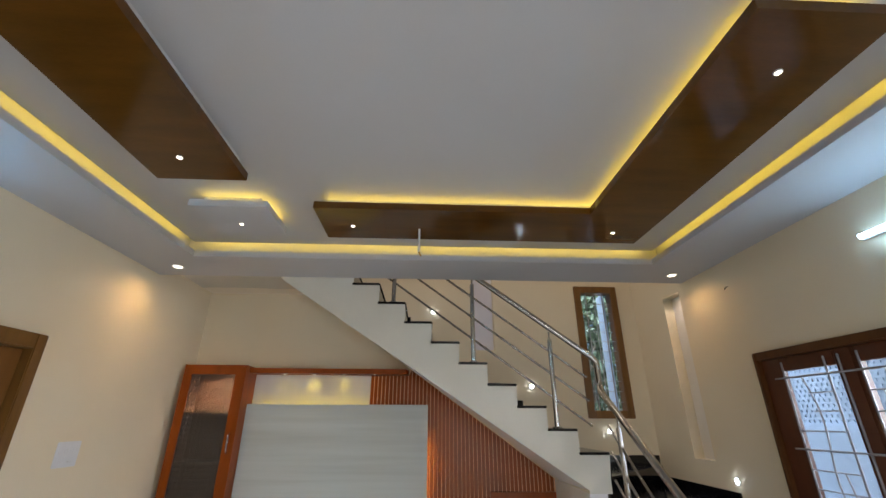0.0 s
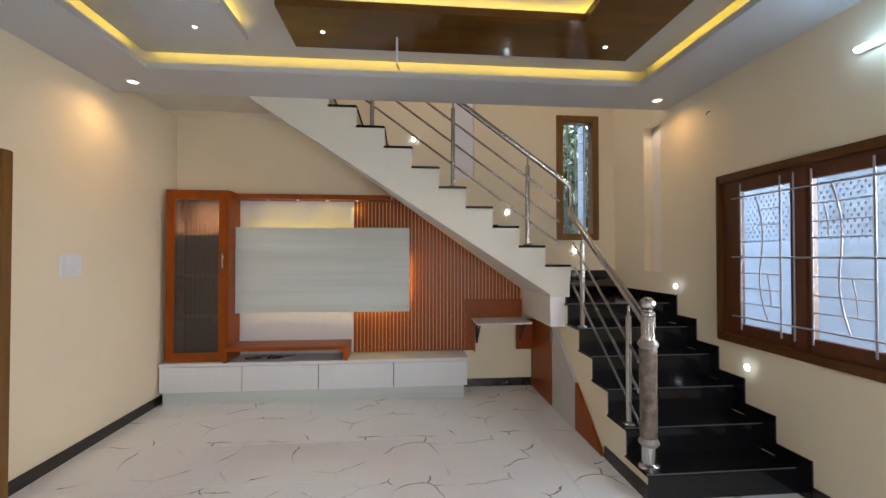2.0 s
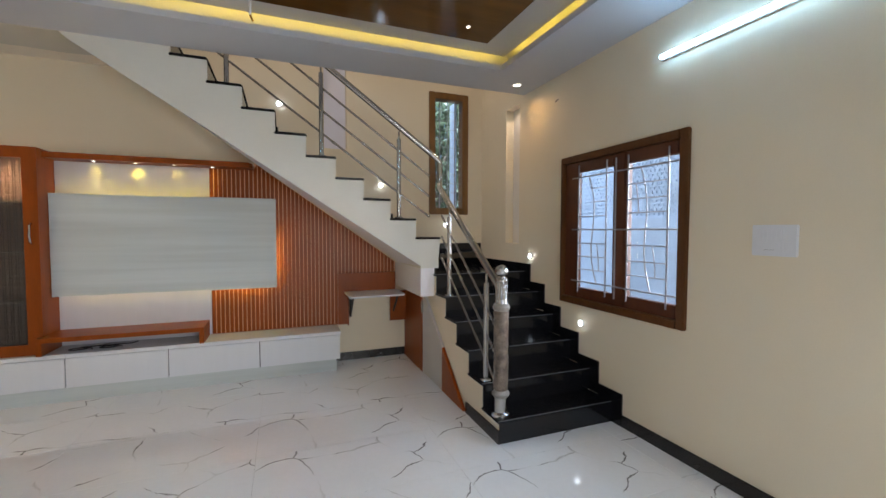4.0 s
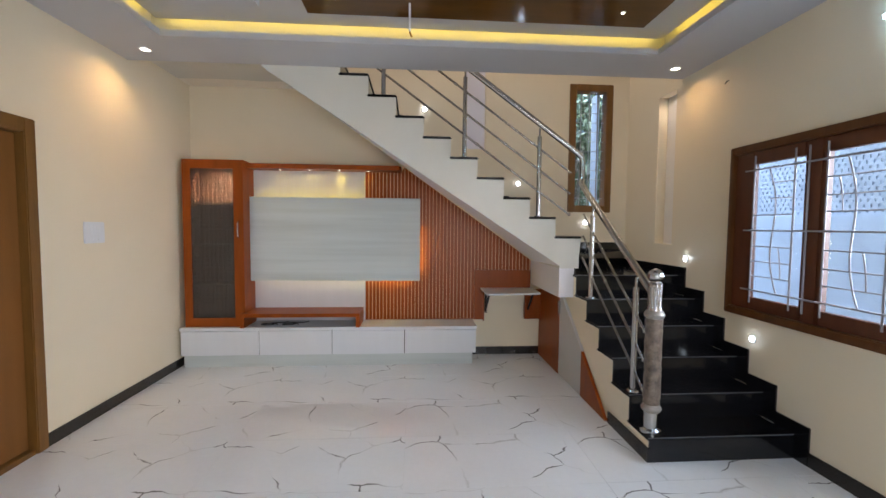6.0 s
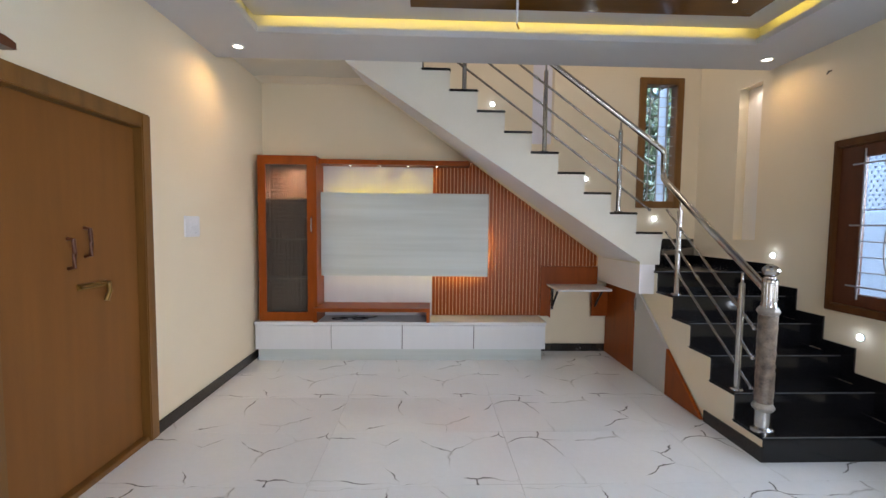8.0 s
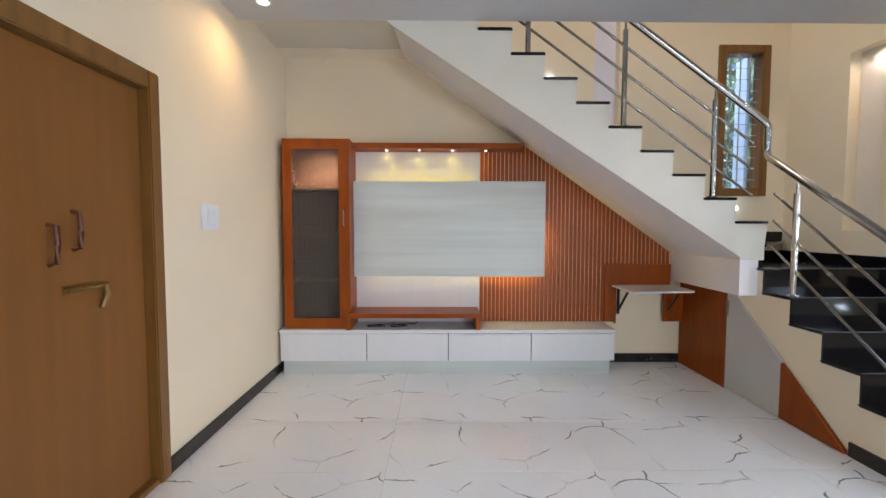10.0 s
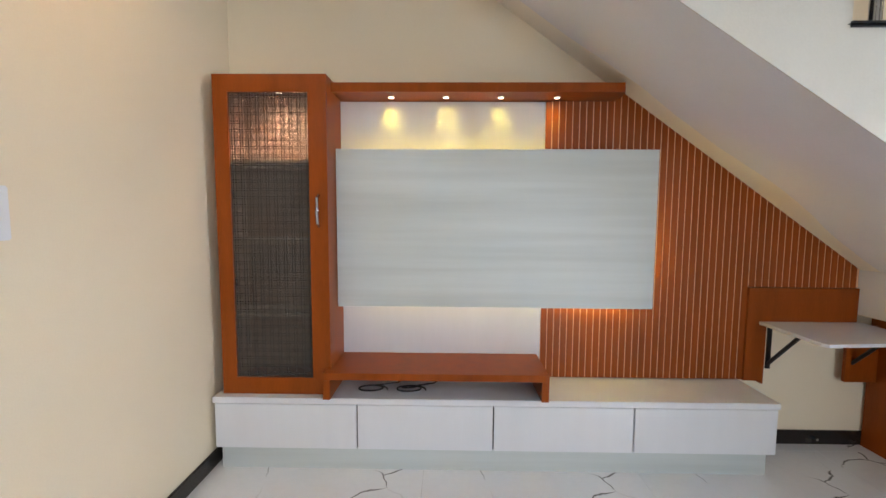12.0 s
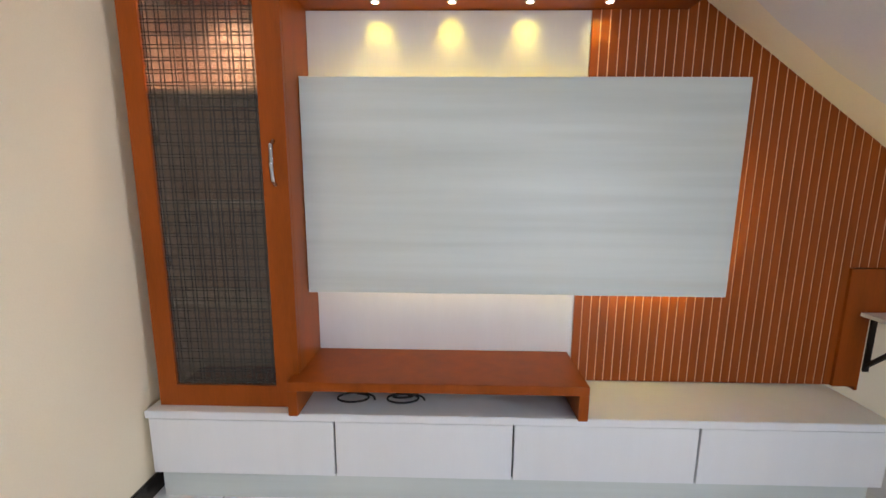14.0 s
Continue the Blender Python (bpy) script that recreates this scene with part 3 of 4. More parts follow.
bmesh.ops.create_icosphere(b, subdivisions=2, radius=0.046, matrix=Matrix.Translation((nx, ny, 1.14)) @ Matrix.Diagonal((1, 1, 0.88, 1)))
part("ball", b, STEEL, newel, "faceted steel ball")

# ---- windows ----
def framed_window():
    w = thing("window_1", (XR, 2.45, 0.8), "open brown wooden window with white grille bars", "window", kind="structure")
    y0, y1, z0, z1 = WIN
    f = 0.055
    xa, xb = XR - 0.03, XR + 0.11
    for a in ((y0 - 0.02, y0 + f - 0.02, z0 - 0.02, z1 + 0.02), (y1 - f + 0.02, y1 - 0.004, z0 - 0.02, z1 + 0.02), (y0 + f - 0.02, y1 - f + 0.02, z0 - 0.02, z0 + f - 0.02), (y0 + f - 0.02, y1 - f + 0.02, z1 - f + 0.02, z1 + 0.02)):
        part("window_frame", boxed(xa, xb, *a, bevel=0.006), WINTEAK, w)
    ym = 2.398
    part("mullion", boxed(XR, XR + 0.075, ym - 0.05, ym + 0.05, z0 + f - 0.02, z1 - f + 0.02, bevel=0.005), SHUTTER, w)
    for a, b in ((y0 + f - 0.02, ym - 0.05), (ym + 0.05, y1 - f + 0.02)):
        s = 0.055
        lo, hi = z0 + f - 0.02, z1 - f + 0.02
        sash = bmesh.new()
        wide, slim = (0.156, 0.015) if b > 2.5 else (0.015, 0.03)
        for q in ((a, a + slim, lo, hi), (b - wide, b, lo, hi), (a + slim, b - wide, lo, lo + 0.085), (a + slim, b - wide, hi - 0.085, hi)):
            box(sash, XR + 0.005, XR + 0.045, *q, bevel=0.004)
        part("sash", sash, SHUTTER, w)
        g = part("pane", boxed(XR + 0.022, XR + 0.027, a + slim, b - wide, lo + 0.085, hi - 0.085), GLASS, w)
        g.visible_shadow = False
    gx = XR - 0.006
    for y, zA, zB in ((2.828, 0.91, 1.94), (2.518, 0.91, 1.94), (2.426, 0.91, 1.94), (2.312, 0.91, 1.94), (1.985, 0.91, 1.94), (1.885, 0.93, 1.94)):
        b = bmesh.new()
        rod(b, (gx, y, zA), (gx, y, zB), 0.006, 8)
        part("grille_bar", b, GRILLE, w, smooth=True)
    for z in (1.84, 1.42, 1.0):
        b = bmesh.new()
        rod(b, (gx - 0.006, 1.885, z), (gx - 0.006, 2.90, z), 0.006, 8)
        part("grille_bar", b, GRILLE, w, smooth=True)
    for ya, yb, z in [(2.518, 2.69, z) for z in (1.74, 1.635)] + [(2.518, 2.828, z) for z in (1.525, 1.31, 1.205, 1.10)] + [(1.985, 2.312, z) for z in (1.735, 1.63, 1.535, 1.31, 1.20, 1.10)]:
        b = bmesh.new()
        rod(b, (gx + 0.003, ya, z), (gx + 0.003, yb, z), 0.004, 8)
        part("grille_bar", b, GRILLE, w, smooth=True)
    for yc, amp in ((2.618, 0.034), (2.11, 0.028)):
        c = [(gx + 0.004, yc + 0.095 * i / 24 + amp * math.sin(i / 24 * 2 * math.pi), 0.998 + i / 24 * 0.845) for i in range(25)]
        part("grille_bar", tube(c, 0.005, 8), GRILLE, w, smooth=True)
    for ya, za, zb in ((2.592, 1.10, 1.31), (2.073, 1.10, 1.31), (2.218, 1.535, 1.735)):
        c = [(gx + 0.003, ya + 0.027 * i / 8 - 0.006 * math.sin(i / 8 * math.pi), za + (zb - za) * i / 8) for i in range(9)]
        part("grille_bar", tube(c, 0.004, 8), GRILLE, w, smooth=True)
framed_window()


def narrow_window():
    w = thing("window_2", (1.88, YB, 1.6), "tall narrow brown-framed stair window with a white grille", "window", kind="structure")
    x0, x1, z0, z1 = NW
    f = 0.075
    ya, yb = YB - 0.02, YB + 0.11
    for a in ((x0 - 0.02, x0 + f - 0.02, z0 - 0.02, z1 + 0.02), (x1 - f + 0.02, x1 + 0.02, z0 - 0.02, z1 + 0.02)):
        part("window_frame", boxed(a[0], a[1], ya, yb, a[2], a[3], bevel=0.006), TEAK, w)
    for a in ((z0 - 0.02, z0 + f - 0.02), (z1 - f + 0.02, z1 + 0.02)):
        part("window_frame", boxed(x0 + f - 0.02, x1 - f + 0.02, ya, yb, a[0], a[1], bevel=0.006), TEAK, w)
    g = part("pane", boxed(x0 + f - 0.02, x1 - f + 0.02, YB + 0.07, YB + 0.074, z0 + f - 0.02, z1 - f + 0.02), GLASS, w)
    g.visible_shadow = False
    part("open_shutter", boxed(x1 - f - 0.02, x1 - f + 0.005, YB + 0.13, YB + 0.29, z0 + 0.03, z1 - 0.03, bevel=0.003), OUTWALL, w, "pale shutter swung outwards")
    for i in range(3):
        x = x0 + 0.13 + i * 0.095
        b = bmesh.new()
        rod(b, (x, YB + 0.045, z0 + f - 0.02), (x, YB + 0.045, z1 - f + 0.02), 0.006, 8)
        part("grille_bar", b, GRILLE, w, smooth=True)
    for i in range(11):
        z = z0 + 0.14 + i * 0.105
        b = bmesh.new()
        rod(b, (x0 + f - 0.02, YB + 0.04, z), (x1 - f + 0.02, YB + 0.04, z), 0.0028, 8)
        part("grille_bar", b, GRILLE, w, smooth=True)
narrow_window()

# ---- door ----
def wooden_door():
    d = thing("door_1", (XL, 2.2, 0), "closed plain brown wooden door in a teak frame", "door", kind="structure")
    y0, y1, z0, z1 = DOOR
    for a, b in ((y0 - 0.07, y0 + 0.03), (y1 - 0.03, y1 + 0.047)):
        part("door_frame", boxed(XL - 0.12, XL + 0.025, a, b, 0, z1 + 0.055, bevel=0.006), TEAK, d)
    part("door_frame", boxed(XL - 0.12, XL + 0.025, y0 + 0.03, y1 - 0.03, z1 - 0.035, z1 + 0.055, bevel=0.006), TEAK, d)
    leaf = part("leaf", boxed(XL - 0.065, XL - 0.028, y0 + 0.034, y1 - 0.034, 0.035, z1 - 0.04, bevel=0.003), LEAF_WOOD, d)
    part("threshold", boxed(XL - 0.12, XL + 0.012, y0 + 0.03, y1 - 0.03, 0, 0.033, bevel=0.004), TEAK, d)
    fx = XL - 0.028
    for y, z in ((2.22, 1.232), (2.325, 1.285)):
        part("pull_handle", tube([(fx, y, z - 0.075), (fx + 0.03, y, z - 0.07), (fx + 0.034, y, z), (fx + 0.03, y, z + 0.07), (fx, y, z + 0.075)], 0.010, 10), SHUTTER, leaf, smooth=True)
    b = boxed(fx, fx + 0.006, 2.262, 2.455, 1.036, 1.070, bevel=0.002)
    rod(b, (fx + 0.014, 2.272, 1.053), (fx + 0.014, 2.472, 1.053), 0.008, 10)
    part("latch", b, BRASS, leaf)
    part("padlock_hasp", tube([(fx + 0.014, 2.455, 1.053), (fx + 0.026, 2.45, 1.01), (fx + 0.02, 2.43, 0.958)], 0.012, 10), BRASS, leaf, smooth=True)
wooden_door()


ledge = thing("wall_ledge", (XL, 1.6, 2.09), "short red-brown wooden ledge on the wall above the door", "ledge")
part("board", prism([(1.30, 2.098), (1.915, 2.098), (1.915, 2.126), (1.87, 2.140), (1.30, 2.140)], "x", XL, XL + 0.06), SHUTTER, ledge)
part("top_moulding", prism([(1.30, 2.1405), (1.86, 2.1405), (1.83, 2.160), (1.30, 2.160)], "x", XL, XL + 0.045), TEAK, ledge)


# ---- ceiling panels and lamps ----
def ceiling_panel(name, poly, material, label):
    p = thing(name, (poly[0][0], poly[0][1], 2.80), label, "ceiling panel")
    part("panel", prism(poly, "z", 2.80, 2.845), material, p)
    return p
LP = ceiling_panel("ceiling_panel", [(-1.53, 0.25), (-1.05, 0.25), (-1.05, 2.12), (-1.53, 2.12)], DARKWOOD, "long dark glossy wood panel hung below the ceiling")
FP = ceiling_panel("ceiling_panel", [(-0.76, 2.42), (0.995, 2.42), (0.995, 0.985), (1.495, 0.985), (1.495, 2.875), (-0.76, 2.875)], DARKWOOD, "L-shaped dark glossy wood panel hung below the ceiling")
SP = ceiling_panel("ceiling_panel", [(-1.53, 2.43), (-1.05, 2.43), (-1.05, 2.83), (-1.53, 2.83)], CEIL, "small square white panel hung below the ceiling")
def hanger(parent, *dims):
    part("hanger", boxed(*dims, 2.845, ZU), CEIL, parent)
hanger(LP, -1.50, -1.08, 0.3, 2.07)
hanger(FP, -0.70, 1.44, 2.50, 2.83)
hanger(FP, 1.07, 1.44, 1.06, 2.50)
hanger(SP, -1.48, -1.12, 2.50, 2.80)
def strip(parent, *dims, material=LED_GLOW):
    return part("led_strip", boxed(*dims), material, parent, "glowing yellow strip")
strip(FP, -0.70, 1.07, 2.485, 2.499, 2.850, 2.868)
strip(FP, 1.055, 1.069, 1.06, 2.485, 2.850, 2.868)
strip(FP, 1.07, 1.44, 1.045, 1.059, 2.850, 2.868)
strip(SP, -1.48, -1.12, 2.485, 2.499, 2.850, 2.868)
strip(SP, -1.119, -1.105, 2.50, 2.80, 2.850, 2.868)
cove = thing("cove_light", (0, CY1, ZU), "yellow light strip hidden in the ceiling recess", "strip light")
e = 0.05
for a in ((CX0 - e - 0.012, CX0 - e, CY0, CY1), (CX1 + e, CX1 + e + 0.012, CY0, CY1), (CX0, CX1, CY1 + e, CY1 + e + 0.012), (CX0, CX1, CY0 - e - 0.012, CY0 - e)):
    part("led_strip", boxed(*a, ZU + 0.035, ZU + 0.055), LED_GLOW, cove)


def small_spot(x, y, z, r, glowmat, label, energy, color, angle=70, group="ceiling spots", lean=0.0):
    s = thing("spotlight", (x, y, z), label, "spotlight", group)
    part("rim", lathe([(r * 0.72, z - 0.001), (r * 0.75, z - 0.006), (r, z - 0.005), (r * 1.02, z)], x, y, 20), PLASTIC, s, smooth=True)
    part("lens", lathe([(r * 0.7, z - 0.0035), (r * 0.2, z - 0.005)], x, y, 16), glowmat, s, smooth=True)
    if energy:
        lamp("spot_light", "SPOT", (x, y, z - 0.012), (x, y + lean, z - 1), energy, color, r * 0.6, spot=angle, blend=1.0)
    return s
for x, y in ((-1.30, 1.91), (-1.30, 2.68), (-0.55, 2.67), (1.255, 2.69), (1.265, 1.235)):
    small_spot(x, y, 2.80, 0.016, SPOT_GLOW, "tiny lit spotlight set in a ceiling panel", 0, WARM)
for x in (-2.12, 2.10):
    small_spot(x, 3.45, ZC, 0.047, DOWN_GLOW, "round lit downlight in the ceiling border", DOWN_E * (1.0 if x < 0 else 0.5), (1.0, 0.64, 0.30), 163, "ceiling downlights")
# unseen pair behind the camera, added to light the front half
for x in (-2.12, 2.10):
    small_spot(x, -0.4, ZC, 0.047, DOWN_GLOW, "round lit downlight in the ceiling border", DOWN_E * (0.45 if x < 0 else 0.15), (1.0, 0.64, 0.30), 163, "ceiling downlights")

hook = thing("ceiling_hook", (-0.1, 2.70, 2.72), "bare fan hook with a wire hanging from the ceiling", "hook")
part("rod", rod(bmesh.new(), (-0.10, 2.70, 2.80), (-0.10, 2.70, 2.63), 0.007, 8), PLASTIC, hook, smooth=True)
part("wire", tube([(-0.10, 2.70, 2.645), (-0.098, 2.70, 2.625), (-0.085, 2.705, 2.60)], 0.006, 8), BRASS, hook, smooth=True)


def tube_light(x, side, y0, y1, z, energy, color=COOL, glowmat=None):
    t = thing("tube_light", (x, (y0 + y1) / 2, z), "slim lit white tube light on the wall", "tube light", "wall tube lights")
    b = boxed(x if side > 0 else x - 0.022, x + 0.022 if side > 0 else x, y0, y1, z - 0.018, z + 0.018, bevel=0.004)
    part("batten", b, PLASTIC, t)
    cx = x + side * 0.034
    part("tube", rod(bmesh.new(), (cx, y0 + 0.01, z), (cx, y1 - 0.01, z), 0.014, 14), glowmat or TUBE_GLOW, t, smooth=True)
    lamp("tube_light_glow", "AREA", (x + side * 0.055, (y0 + y1) / 2, z), (x + side * 2, (y0 + y1) / 2, z - 0.4), energy, color, y1 - y0, 0.03)
tube_light(XR, -1, 0.83, 2.05, 2.50, TUBE_E * 0.14, (0.40, 0.70, 1.0))
tube_light(XL, 1, 0.72, 1.92, 2.50, TUBE_E * 0.03, (0.45, 0.70, 1.0), BLUE_TUBE_GLOW)

# ---- step lights ----
def step_light(p, d):
    s = thing("step_light", p, "small round lit step light in the wall", "step light", "step lights")
    v, n = Vector(p), Vector(d)
    part("rim", rod(bmesh.new(), v, v + n * 0.008, 0.026, 20), PLASTIC, s, smooth=True)
    part("lens", rod(bmesh.new(), v + n * 0.008, v + n * 0.011, 0.020, 16), STEP_GLOW, s, smooth=True)
    lamp("step_light_beam", "POINT", v + n * 0.03, v + n, 0.25, (0.72, 0.86, 1.0), 0.012)
for p in ((0.04, YB, 2.687), (1.075, YB, 1.908), (1.848, YB, 1.484)):
    step_light(p, (0, -1, 0))
for p in ((XR, 3.535, 1.163), (XR, 2.78, 0.657)):
    step_light(p, (-1, 0, 0))
lamp("niche_spot", "SPOT", (XR + 0.02, 3.84, NICHE[3] - 0.02), (XR + 0.10, 3.95, 1.9), 3.5, (1.0, 0.86, 0.72), 0.05, spot=140)


# ---- switch boards ----
def switchboard(x, side, y0, y1, z0, z1, n):
    s = thing("switchboard", (x, (y0 + y1) / 2, z0), "white plastic switchboard on the wall", "switchboard", "switchboards")
    b = 0.014
    lo, hi = (x, x + b) if side > 0 else (x - b, x)
    part("plate", boxed(lo, hi, y0, y1, z0, z1, bevel=0.004), PLASTIC, s)
    fx = x + side * b
    def raised(name, u0, u1, v0, v1, lift, material, label=""):
        ya, yb = y0 + (y1 - y0) * u0, y0 + (y1 - y0) * u1
        za, zb = z0 + (z1 - z0) * v0, z0 + (z1 - z0) * v1
        return part(name, boxed(min(fx, fx + side * lift), max(fx, fx + side * lift), ya, yb, za, zb, bevel=0.0015), material, s, label)
    raised("module", 0.28, 0.86, 0.12, 0.88, 0.004, PLASTIC)
    for i in range(n):
        u = 0.32 + 0.50 * i / n
        raised("switch", u + 0.006, u + 0.50 / n - 0.006, 0.52, 0.84, 0.007, PLASTIC)
    raised("socket", 0.36, 0.78, 0.17, 0.46, 0.006, PLASTIC)
    raised("slot", 0.46, 0.70, 0.19, 0.215, 0.0068, BLACK, "dark slot")
switchboard(XL, 1, 3.155, 3.345, 1.285, 1.44, 4)
switchboard(XR, -1, 1.27, 1.475, 1.285, 1.44, 5)

# ---- small fittings ----
stub = thing("wire_stub", (XR, 3.12, 2.55), "bare wire end sticking out of the wall", "wire")
part("wire", tube([(XR, 3.12, 2.555), (XR - 0.02, 3.12, 2.55), (XR - 0.03, 3.122, 2.53)], 0.004, 8), BLACK, stub, smooth=True)
tagged(part("pipe_stub", rod(bmesh.new(), (1.058, YB - 0.013, 0.045), (1.058, YB - 0.045, 0.045), 0.008, 10), STEEL, smooth=True), "small metal pipe stub on the skirting", "pipe")

# ---- television unit ----
UY = 4.27                                    # front of the low cabinet
low = thing("low_cabinet", (-0.9, UY, 0), "long white low cabinet with four flush drawers", "cabinet")
part("plinth", boxed(-2.345, 0.545, UY + 0.02, YB - 0.016, 0, 0.12), STREAK, low, "pale streaked plinth")
part("body", boxed(XL + 0.030, 0.575, UY + 0.02, YB - 0.002, 0.121, 0.367), WHITELAM, low)
# thin black sheet standing in for shade between the drawers
part("gap_shade", boxed(-2.366, 0.572, UY + 0.0192, UY + 0.0198, 0.122, 0.366), BLACK, low, "dark sheet painting the shade in the drawer gaps")
edges = (-2.37, -1.612, -0.893, -0.160, 0.582)
for a, b in zip(edges, edges[1:]):
    part("drawer", boxed(a + 0.004, b - 0.004, UY, UY + 0.019, 0.122, 0.363, bevel=0.0015), WHITELAM, low)
ctop = thing("cabinet_top", (-0.9, UY, 0.368), "white laminate top of the low cabinet", "worktop")
part("board", boxed(XL + 0.026, 0.583, UY - 0.004, YB - 0.002, 0.368, 0.400, bevel=0.002), WHITELAM, ctop)
part("front_edge_band", boxed(XL + 0.026, 0.585, UY - 0.006, UY - 0.0042, 0.369, 0.399), WHITELAM, ctop)
part("end_edge_band", boxed(0.5832, 0.585, UY - 0.004, YB - 0.002, 0.369, 0.399), WHITELAM, ctop)

show = thing("display_cabinet", (-2.06, 4.3, 0.402), "tall red-brown cabinet with a plaid smoked glass door", "cabinet")
cx0, cx1, cz0, cz1, cy = -2.337, -1.757, 0.402, 2.066, 4.31
for a in ((cx0, cx0 + 0.018, cz0, cz1), (cx1 - 0.018, cx1, cz0, cz1)):
    part("side_panel", boxed(a[0], a[1], cy + 0.022, YB - 0.002, a[2], a[3]), LAMINATE, show)
part("base", boxed(cx0 + 0.018, cx1 - 0.018, cy + 0.022, YB - 0.002, cz0, cz0 + 0.04), LAMINATE, show)
part("top", boxed(cx0 + 0.018, cx1 - 0.018, cy + 0.022, YB - 0.002, cz1 - 0.04, cz1), LAMINATE, show)
for a in (cx0 + 0.0182, cx1 - 0.0212):
    part("lining", boxed(a, a + 0.003, cy + 0.03, YB - 0.0202, cz0 + 0.041, cz1 - 0.041), PEACH, show, "pale inner side")
part("back", boxed(cx0 + 0.018, cx1 - 0.018, YB - 0.02, YB - 0.004, cz0 + 0.04, cz1 - 0.04), PEACH, show, "pale inner back")
for z in (1.635, 1.22, 0.818):
    part("shelf", boxed(cx0 + 0.0214, cx1 - 0.0214, cy + 0.021, YB - 0.02, z - 0.010, z + 0.010), SHELFLAM, show, "pale shelf edge")
dr = bmesh.new()
gx0, gx1, gz0, gz1 = -2.262, -1.852, 0.492, 1.978
for a in ((cx0, gx0, cz0, cz1), (gx1, cx1, cz0, cz1), (gx0, gx1, cz0, gz0), (gx0, gx1, gz1, cz1)):
    box(dr, a[0], a[1], cy, cy + 0.02, a[2], a[3])
bmesh.ops.remove_doubles(dr, verts=dr.verts[:], dist=1e-5)
cdoor = part("door", dr, LAMINATE, show)
part("glass", boxed(gx0, gx1, cy + 0.010, cy + 0.014, gz0, gz1), SMOKED, cdoor, "smoked glass with a plaid pattern").visible_shadow = False
lines = bmesh.new()
def bar(x0, x1, z0, z1):
    vs = [lines.verts.new(p) for p in ((x0, cy + 0.008, z0), (x1, cy + 0.008, z0), (x1, cy + 0.008, z1), (x0, cy + 0.008, z1))]
    lines.faces.new(vs)
    ws = [lines.verts.new((v.co.x, cy + 0.0098, v.co.z)) for v in vs]
    lines.faces.new(ws[::-1])
x = gx0 + 0.012
while x < gx1 - 0.01:
    bar(x, x + 0.003, gz0, gz1), bar(x + 0.014, x + 0.017, gz0, gz1)
    x += 0.0425
z = gz0 + 0.012
while z < gz1 - 0.015:
    bar(gx0, gx1, z, z + 0.003), bar(gx0, gx1, z + 0.012, z + 0.015)
    z += 0.0425
part("plaid_pattern", lines, PLAID, cdoor, "dark plaid lines on the glass")
for z in (1.46, 1.0):
    part("hinge", boxed(gx0 - 0.004, gx0 + 0.012, cy + 0.016, cy + 0.03, z - 0.02, z + 0.02, bevel=0.002), STEEL, cdoor, "chrome hinge")
part("handle", tube([(-1.806, cy, 1.30), (-1.806, cy - 0.022, 1.315), (-1.806, cy - 0.03, 1.38), (-1.806, cy - 0.022, 1.445), (-1.806, cy, 1.46)], 0.008, 10), STEEL, cdoor, "curved chrome handle", smooth=True)
part("lamp", lathe([(0.03, cz1 - 0.041), (0.028, cz1 - 0.048)], -2.06, 4.45, 18), SPOT_GLOW, show, "lit cabinet lamp")
lamp("cabinet_lamp", "SPOT", (-2.06, 4.45, cz1 - 0.06), (-2.06, 4.66, 0.9), 34, (1.0, 0.74, 0.52), 0.05, spot=140, blend=1.0)

tagged(part("back_board", boxed(cx1 + 0.002, -0.592, YB - 0.03, YB - 0.004, 0.402, 2.0), BACKLAM), "white laminate board behind the television panel", "wall panel")
tv = thing("television_panel", (-0.878, 4.47, 0.85), "pale grey-green streaked laminate television panel", "wall panel")
part("board", boxed(-1.7505, -0.0055, 4.455, 4.48, 0.8495, 1.7165), STREAK, tv)
for a in ((-1.752, -1.7508, 0.848, 1.718), (-0.0052, -0.004, 0.848, 1.718), (-1.7505, -0.0055, 0.848, 0.8492), (-1.7505, -0.0055, 1.7168, 1.718)):
    part("edge_band", boxed(a[0], a[1], 4.4548, 4.48, a[2], a[3]), WHITELAM, tv)
tagged(part("panel_spacer", boxed(-1.66, -0.12, 4.481, YB - 0.05, 0.95, 1.61), BACKLAM), "hidden backing that holds the television panel", "backing")
led = thing("panel_light", (-0.9, 4.52, 0.9), "warm light strip behind the television panel", "strip light")
part("led_strip", boxed(-1.70, -0.66, 4.51, 4.522, 0.905, 0.915), WARM_GLOW, led)
part("led_strip", boxed(-0.055, -0.045, 4.51, 4.522, 0.93, 1.40), SIDE_GLOW, led)
part("led_strip", boxed(-0.54, -0.10, 4.51, 4.522, 0.895, 0.905), SIDE_GLOW, led)
part("led_strip", boxed(-1.70, -0.58, 4.51, 4.522, 1.64, 1.65), TOP_GLOW, led)

pel = thing("pelmet", (-1.0, 4.4, 1.97), "red-brown wooden pelmet with four lit spotlights", "pelmet")
part("board", prism([(cx1 + 0.002, 4.40), (-0.235, 4.40), (-0.205, 4.44), (-0.205, YB - 0.003), (cx1 + 0.002, YB - 0.003)], "z", 2.005, 2.045), LAMINATE, pel)
part("front_lip", prism([(cx1 + 0.002, 4.388), (-0.228, 4.388), (-0.236, 4.3995), (cx1 + 0.002, 4.3995)], "z", 2.0, 2.048), LAMINATE, pel)
